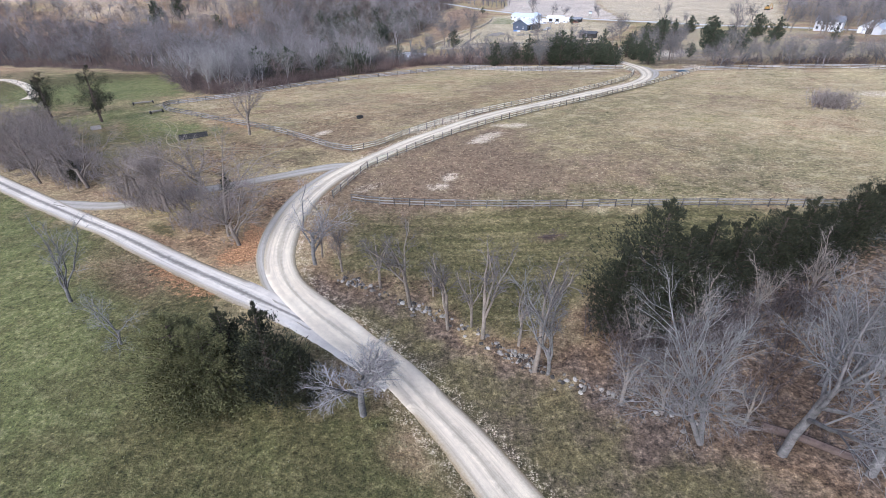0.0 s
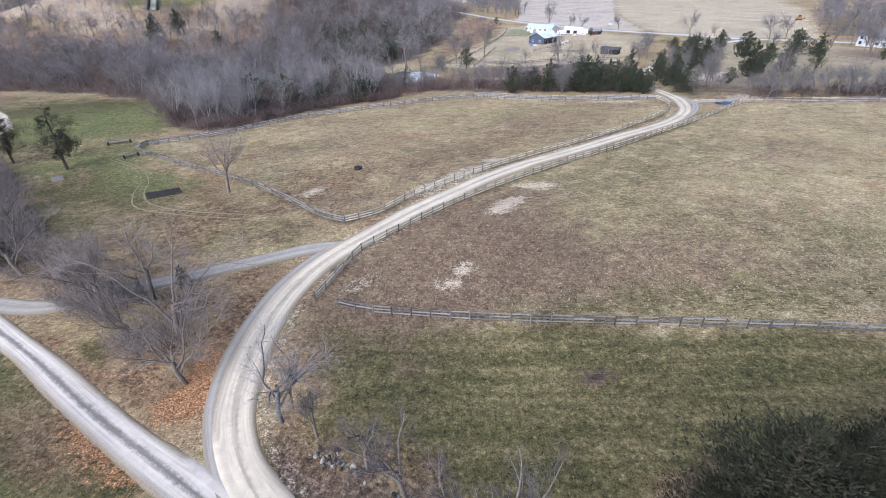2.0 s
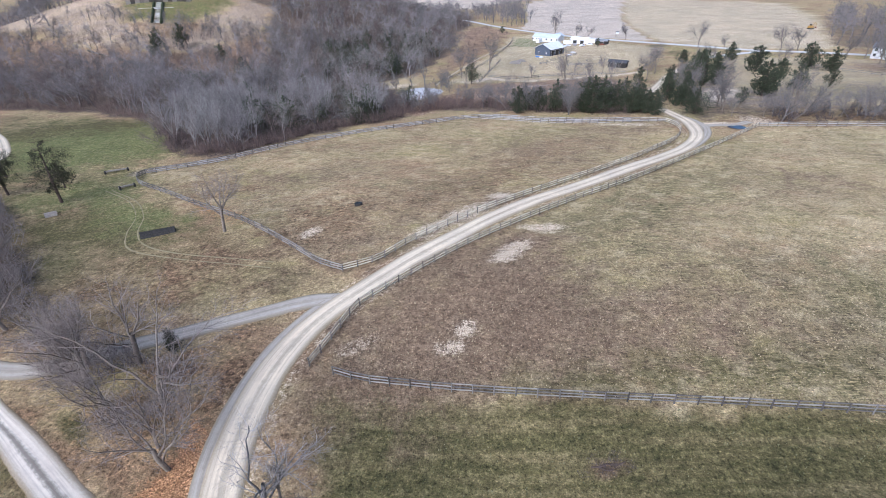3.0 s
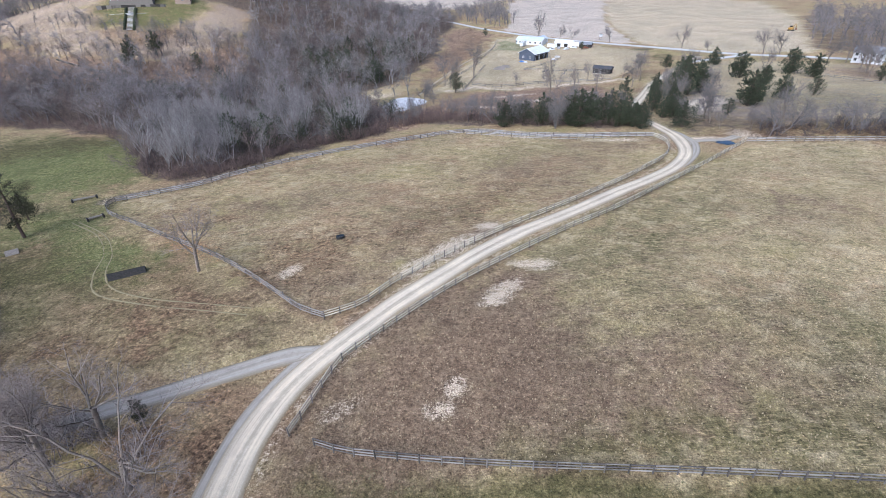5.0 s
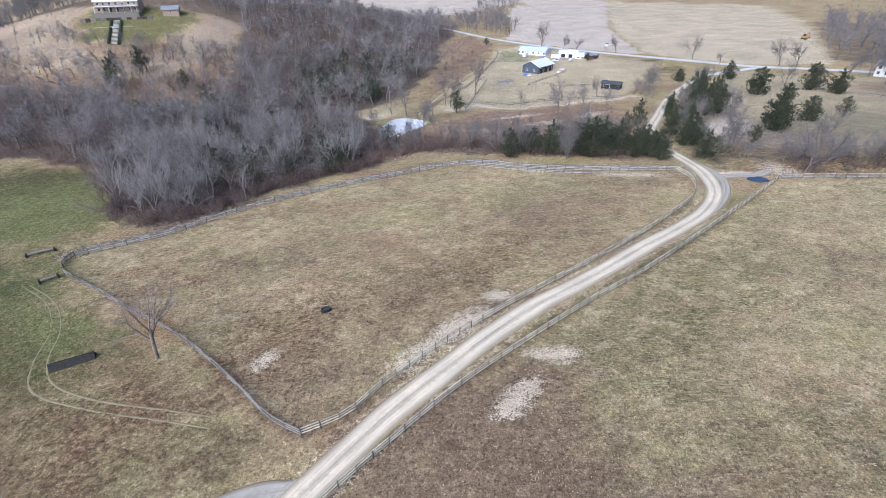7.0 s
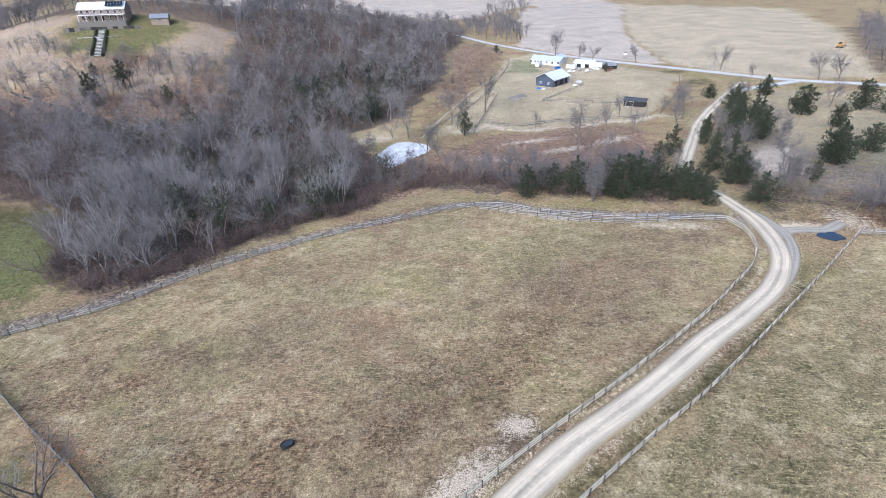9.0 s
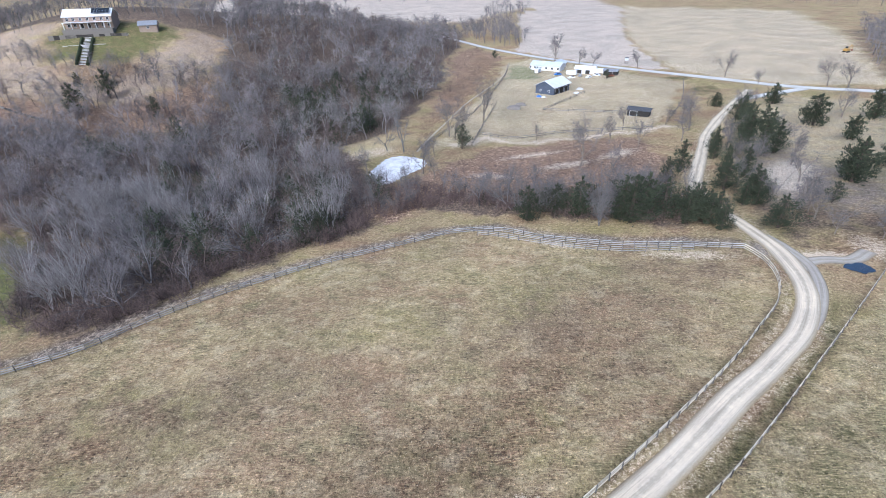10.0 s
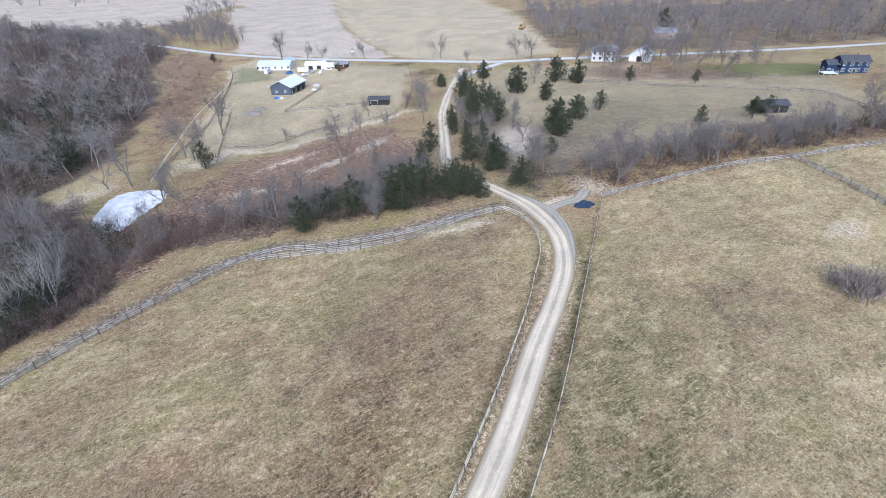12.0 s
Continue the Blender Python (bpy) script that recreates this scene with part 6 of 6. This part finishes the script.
for shift in (-2.9, 2.9):
    root = thing("garden_hedge", -190 + shift, 352, 0, "low dark clipped hedge beside the garden walk", "hedge", "garden hedges")
    for k in range(12):
        ox, oy = -190.5 + 0.52 * (9 - 1.5 * k) + shift, 343 + 2.03 * k
        bm = bmesh.new()
        bmesh.ops.create_icosphere(bm, subdivisions=2, radius=1.25)
        for c in bm.verts:
            c.co *= 1 + hedge_rs.normal(0, 0.08)
            c.co.x *= 0.6
        part("shrub", Geo().add(bm), HEDGE, root, m=Matrix.Translation(Vector((ox, oy, gz(ox, oy) + 0.35)) - root.matrix_basis.translation))
basin = thing("garden_fountain", -193, 360, 0, "round pale stone basin at the crossing of the walks", "fountain")
ring = Geo()
ring.tube([Vector((0, 0, -0.4)), Vector((0, 0, 0.55)), Vector((0, 0, 0.6))], [2.4, 2.4, 2.0], 16)
part("rim", ring, PAVING, basin)
part("bowl", Geo().tube([Vector((0, 0, 0)), Vector((0, 0, 1.2)), Vector((0, 0, 1.3))], [0.25, 0.2, 0.9], 12), PAVING, basin)


# ---- yard clutter and machines ----
def car(x, y, turn, paint, label):
    root = thing("parked_car", x, y, turn, label, "car", "farmyard vehicles")
    side = [(-2.2, 0.35), (-2.2, 0.85), (-1.2, 1.0), (-0.7, 1.5), (0.9, 1.5), (1.5, 1.0), (2.2, 0.9), (2.2, 0.35)]
    g = Geo()
    g.v = [(px, -0.85, pz) for px, pz in side] + [(px, 0.85, pz) for px, pz in side]
    k = len(side)
    g.f = [tuple(range(k)), tuple(reversed(range(k, 2 * k)))] + [(i, i + k, (i + 1) % k + k, (i + 1) % k) for i in range(k)]
    part("body", g, paint, root)
    for sy in (-0.87, 0.87):
        part("side_glass", Geo().poly([(-0.95, sy, 1.05), (1.25, sy, 1.05), (0.85, sy, 1.42), (-0.6, sy, 1.42)]), GLASS, root)
    for px in (-1.35, 1.35):
        for py in (-0.8, 0.8):
            part("wheel", Geo().tube([Vector((px, py - 0.1, 0.33)), Vector((px, py + 0.1, 0.33))], [0.33, 0.33], 10), RUBBER, root)


car(72, 392, 20, WHITE_PAINT, "white car parked in the farmyard")
car(78, 396, 70, STEEL, "grey car parked in the farmyard")
car(88, 396, -30, WHITE_PAINT, "white car beside the outbuilding")
car(66, 404, 10, TARP_BLUE, "blue car parked by the farmhouse")
trailer_rows = ((92, 402, -25, 7.5, 2.4, 2.6), (74, 402, -30, 6, 2.2, 2.3), (55, 412, 60, 6, 2.3, 2.4))
for x, y, turn, ln, w, hh in trailer_rows:
    root = thing("white_trailer", x, y, turn, "boxy white trailer in the farmyard", "trailer", "farmyard trailers")
    part("body", Geo().box(-ln / 2, -w / 2, 0.5, ln / 2, w / 2, hh + 0.5, 0.12), WHITE_PAINT, root)
    part("drawbar", Geo().box(ln / 2, -0.1, 0.5, ln / 2 + 1.2, 0.1, 0.62), STEEL, root)
    for py in (-w / 2, w / 2):
        part("wheel", Geo().tube([Vector((0, py - 0.1, 0.35)), Vector((0, py + 0.1, 0.35))], [0.36, 0.36], 10), RUBBER, root)
tarp_rs = np.random.RandomState(31)
for x, y, s, mat, lab in ((45.5, 346, 1.6, TARP_BLUE, "blue tarp heaped against the barn"), (47.5, 344, 1.2, WHITE_PAINT, "white sheeting heaped beside the barn"), (66, 352, 1.4, WHITE_PAINT, "white heap beside the barn yard"),
                          (70, 361, 2.0, PAVING, "pale sheeted mound in the yard"), (30, 322, 3.2, LOG_WOOD, "brown mound of cut brush"), (34, 328, 2.6, LOG_WOOD, "brown mound of cut brush")):
    bm = bmesh.new()
    bmesh.ops.create_icosphere(bm, subdivisions=2, radius=s)
    for c in bm.verts:
        c.co *= 1 + tarp_rs.normal(0, 0.12)
        c.co.z *= 0.45
    root = tagged(part("heap", Geo().add(bm), mat, m=pose(x, y, gz(x, y) + 0.1)), lab, "heap", "yard heaps")

digger = thing("excavator", 250, 420, 30, "yellow tracked excavator parked at the field's edge", "excavator")
for py in (-1.2, 1.2):
    part("track", Geo().box(-2.0, py - 0.3, 0, 2.0, py + 0.3, 0.85, 0.25), RUBBER, digger)
part("house_body", Geo().box(-1.8, -1.3, 0.95, 1.5, 1.3, 2.3, 0.15), YELLOW_PAINT, digger)
part("cab", Geo().box(0.2, 0.1, 2.3, 1.6, 1.3, 3.3, 0.1), GLASS, digger)
part("boom", Geo().tube([Vector((1.4, -0.2, 1.8)), Vector((3.6, -0.2, 4.2)), Vector((5.6, -0.2, 3.6))], [0.3, 0.28, 0.2], 4), YELLOW_PAINT, digger)
part("stick", Geo().tube([Vector((5.6, -0.2, 3.6)), Vector((6.2, -0.2, 1.2))], [0.22, 0.16], 4), YELLOW_PAINT, digger)
part("bucket", Geo().box(5.7, -0.7, 0.4, 6.7, 0.3, 1.3, 0.15), RUST_PAINT, digger)
pole = thing("utility_pole", 243, 388, 0, "tall grey wooden utility pole by the field", "pole")
part("shaft", Geo().tube([Vector((0, 0, -1)), Vector((0, 0, 12))], [0.18, 0.12], 7), LOG_WOOD, pole)
part("crossarm", Geo().box(-1.1, -0.06, 11.0, 1.1, 0.06, 11.15), LOG_WOOD, pole)
box_stand = thing("hunting_stand", 115, 427, 0, "small box stand on legs beside the road", "stand")
part("cabin", Geo().box(-0.9, -0.9, 2.4, 0.9, 0.9, 4.1, 0.05), WHITE_PAINT, box_stand)
part("cap", Geo().box(-1.1, -1.1, 4.1, 1.1, 1.1, 4.3), DARK_ROOF, box_stand)
for px in (-0.8, 0.8):
    for py in (-0.8, 0.8):
        part("leg", Geo().box(px - 0.08, py - 0.08, -0.3, px + 0.08, py + 0.08, 2.4), LOG_WOOD, box_stand)

# ---- paddock furniture: riding jumps, trough, stones ----
jump = thing("coop_jump", -57.9, 108.3, 28, "long black sloping board jump in the glade", "jump")
for sy in (-1, 1):
    g = Geo()
    for k in range(3):
        lo, hi = k / 3, (k + 0.94) / 3
        y0, y1 = sy * (0.75 - 0.6 * lo), sy * (0.75 - 0.6 * hi)
        g.v += [(-3, y0, lo * 1.0), (3, y0, lo * 1.0), (3, y1, hi * 1.0), (-3, y1, hi * 1.0), (-3, y0 - sy * 0.05, lo), (3, y0 - sy * 0.05, lo), (3, y1 - sy * 0.05, hi), (-3, y1 - sy * 0.05, hi)]
        q = len(g.v) - 8
        g.f += [(q, q + 1, q + 2, q + 3), (q + 7, q + 6, q + 5, q + 4), (q, q + 4, q + 5, q + 1), (q + 2, q + 6, q + 7, q + 3), (q, q + 3, q + 7, q + 4), (q + 1, q + 5, q + 6, q + 2)]
    part("board_face", g, DARK_WOOD, jump)
part("top_board", Geo().box(-3.05, -0.2, 0.98, 3.05, 0.2, 1.04, 0.01), DARK_WOOD, jump)
for px in (-3.02, 3.02):
    part("end_panel", Geo().poly([(px, -0.72, 0), (px, 0.72, 0), (px, 0.15, 1.0), (px, -0.15, 1.0)]), DARK_WOOD, jump)


def log_jump(x, y, turn, length, label):
    root = thing("log_jump", x, y, turn, label, "jump", "log jumps")
    part("log", Geo().tube([Vector((-length / 2, 0, 0.55)), Vector((-length / 6, 0.03, 0.58)), Vector((length / 4, -0.02, 0.55)), Vector((length / 2, 0, 0.57))], [0.24, 0.25, 0.23, 0.22], 9), LOG_WOOD, root)
    for px in (-length / 2 + 0.25, length / 2 - 0.25):
        part("support", Geo().box(px - 0.2, -0.45, -0.15, px + 0.2, 0.45, 0.8, 0.05), DARK_WOOD, root)


log_jump(-89.2, 143.6, 32, 5.6, "grey log jump on dark end supports")
log_jump(-79.4, 132.6, 46, 3.6, "short log jump beside the paddock corner")
hut = thing("roof_jump", -86.7, 117.5, 40, "small roof-shaped wooden jump on the grass", "jump")
for sy in (-1, 1):
    part("roof_board", Geo().box(-1.1, -0.55, -0.03, 1.1, 0.55, 0.03, 0.01), LOG_WOOD, hut, m=pose(0, sy * 0.4, 0.45, sy * -48))
trough = thing("water_trough", -20.8, 118.5, 25, "black oval rubber water trough in the paddock", "trough")
rim = Geo()
n_r = 20
prof = ((0.95, 0.0), (1.0, 0.62), (0.9, 0.62), (0.86, 0.12))
for rr, zz in prof:
    rim.v += [(0.85 * rr * math.cos(6.283 * k / n_r), 0.52 * rr * math.sin(6.283 * k / n_r), zz) for k in range(n_r)]
for j in range(3):
    rim.f += [(j * n_r + k, j * n_r + (k + 1) % n_r, (j + 1) * n_r + (k + 1) % n_r, (j + 1) * n_r + k) for k in range(n_r)]
part("tub", rim, RUBBER, trough)
surface = Geo()
surface.v = [(0.74 * math.cos(6.283 * k / n_r), 0.45 * math.sin(6.283 * k / n_r), 0.5) for k in range(n_r)]
surface.f = [tuple(range(n_r))]
part("water", surface, POND_WATER, trough)

logs = ((31.5, 25.5, -28, 8.5, 0.42), (36, 22.5, -20, 5.5, 0.3), (27.5, 27.8, 10, 2.6, 0.25), (15.8, 59.9, 12, 3.0, 0.12), (14.8, 59.5, -8, 2.2, 0.1))
for x, y, turn, ln, r in logs:
    g = Geo()
    g.tube([Vector((-ln / 2, 0, r * 0.8)), Vector((-ln / 6, 0.15, r)), Vector((ln / 5, -0.1, r)), Vector((ln / 2, 0.1, r * 0.7))], [r, r * 0.9, r * 0.8, r * 0.5], 8)
    g.spike(Vector((-ln / 6, 0.15, r)), Vector((-ln / 6 + 0.6, 0.9, r + 0.8)), r * 0.3)
    g.spike(Vector((ln / 5, -0.1, r)), Vector((ln / 5 + 0.7, -0.8, r + 0.6)), r * 0.3)
    tagged(part("fallen_log", g, CEDAR_BARK, m=pose(x, y, gz(x, y), 0, 0, turn)), "fallen dark log lying among dead leaves", "log", "fallen logs")

# The tumbled stone wall: each stone its own piece.
stone_rs = np.random.RandomState(47)


def stone_mesh(seed, mat):
    rs = np.random.RandomState(seed)
    bm = bmesh.new()
    bmesh.ops.create_icosphere(bm, subdivisions=1, radius=0.5)
    for c in bm.verts:
        c.co *= 1 + rs.normal(0, 0.16)
        c.co.z *= 0.65
    return Geo().add(bm).mesh("stone", mat)


STONES = [stone_mesh(200 + k, STONE if k % 4 else PALE_STONE) for k in range(9)]
wall_line = curve([(-14.9, 52.4), (-10.1, 49.7), (-5.5, 47.2), (-1.3, 45.4), (3.3, 42.4), (6.4, 39.9), (9.2, 37.7), (12.7, 34.8), (15.9, 33.3), (19.3, 31), (23.8, 28.4)], 0.12)
stones = thing("stone_wall", -14.9, 52.4, 0, "tumbled dry-stone wall of grey and pale field stones", "wall")
for k in range(290):
    q = stone_rs.beta(1.2, 1.0)
    if stone_rs.uniform() < 0.55:
        q = stone_rs.choice([0.1, 0.3, 0.36, 0.56, 0.6, 0.64, 0.76]) + stone_rs.normal(0, 0.02)
    x, y = wall_line[int(np.clip(q, 0, 0.999) * len(wall_line))] + stone_rs.normal(0, 0.5, 2)
    s = stone_rs.uniform(0.22, 0.68)
    m = Matrix.Translation(Vector((x, y, gz(x, y) + stone_rs.uniform(-0.08, 0.18))) - stones.matrix_basis.translation) @ pose(0, 0, 0, *stone_rs.uniform(-25, 25, 2), stone_rs.uniform(0, 360))
    part("stone", STONES[k % 9], None, stones, m=m @ Matrix.Diagonal((s, s * stone_rs.uniform(0.6, 1), s, 1)))

# The farmhouse's cross wing, porch and yard things.
building("farmhouse_wing", 70.5, 428.5, 58, 11, 7.5, 3.0, 1.7, WHITE_PAINT, PALE_BLUE_ROOF, "white cross wing of the farmhouse with a pale blue roof", "house", windows=[("w", 0, 1.0, 1.2, 1.2), ("s", -3, 1.0, 1.2, 1.2)])
building("machine_shed", 97, 398, -28, 8, 5, 2.4, 0.9, DARK_WOOD, GREY_ROOF, "low dark machine shed behind the trailers", "shed", doors=[("s", 0, 0, 3, 2.0)])
car(82, 391, 40, WHITE_PAINT, "white car parked before the outbuilding")
car(95, 392, -10, RUST_PAINT, "rust-red car beside the trailers")

# A low broken stone wall across the open slope.
slope_line = curve([(-209.3, 308.4), (-194, 301.5), (-173, 293), (-150.6, 282.8)], 0.5)
slope_wall = thing("slope_wall", -209.3, 308.4, 0, "low pale stone wall running down the open slope", "wall")
for k in range(110):
    x, y = slope_line[int(k / 110 * len(slope_line))] + stone_rs.normal(0, 0.25, 2)
    sc = stone_rs.uniform(0.9, 1.5)
    m = Matrix.Translation(Vector((x, y, gz(x, y) + 0.25)) - slope_wall.matrix_basis.translation) @ pose(0, 0, 0, 0, 0, stone_rs.uniform(0, 360))
    part("stone", STONES[k % 9], None, slope_wall, m=m @ Matrix.Diagonal((sc, sc * 0.8, sc, 1)))
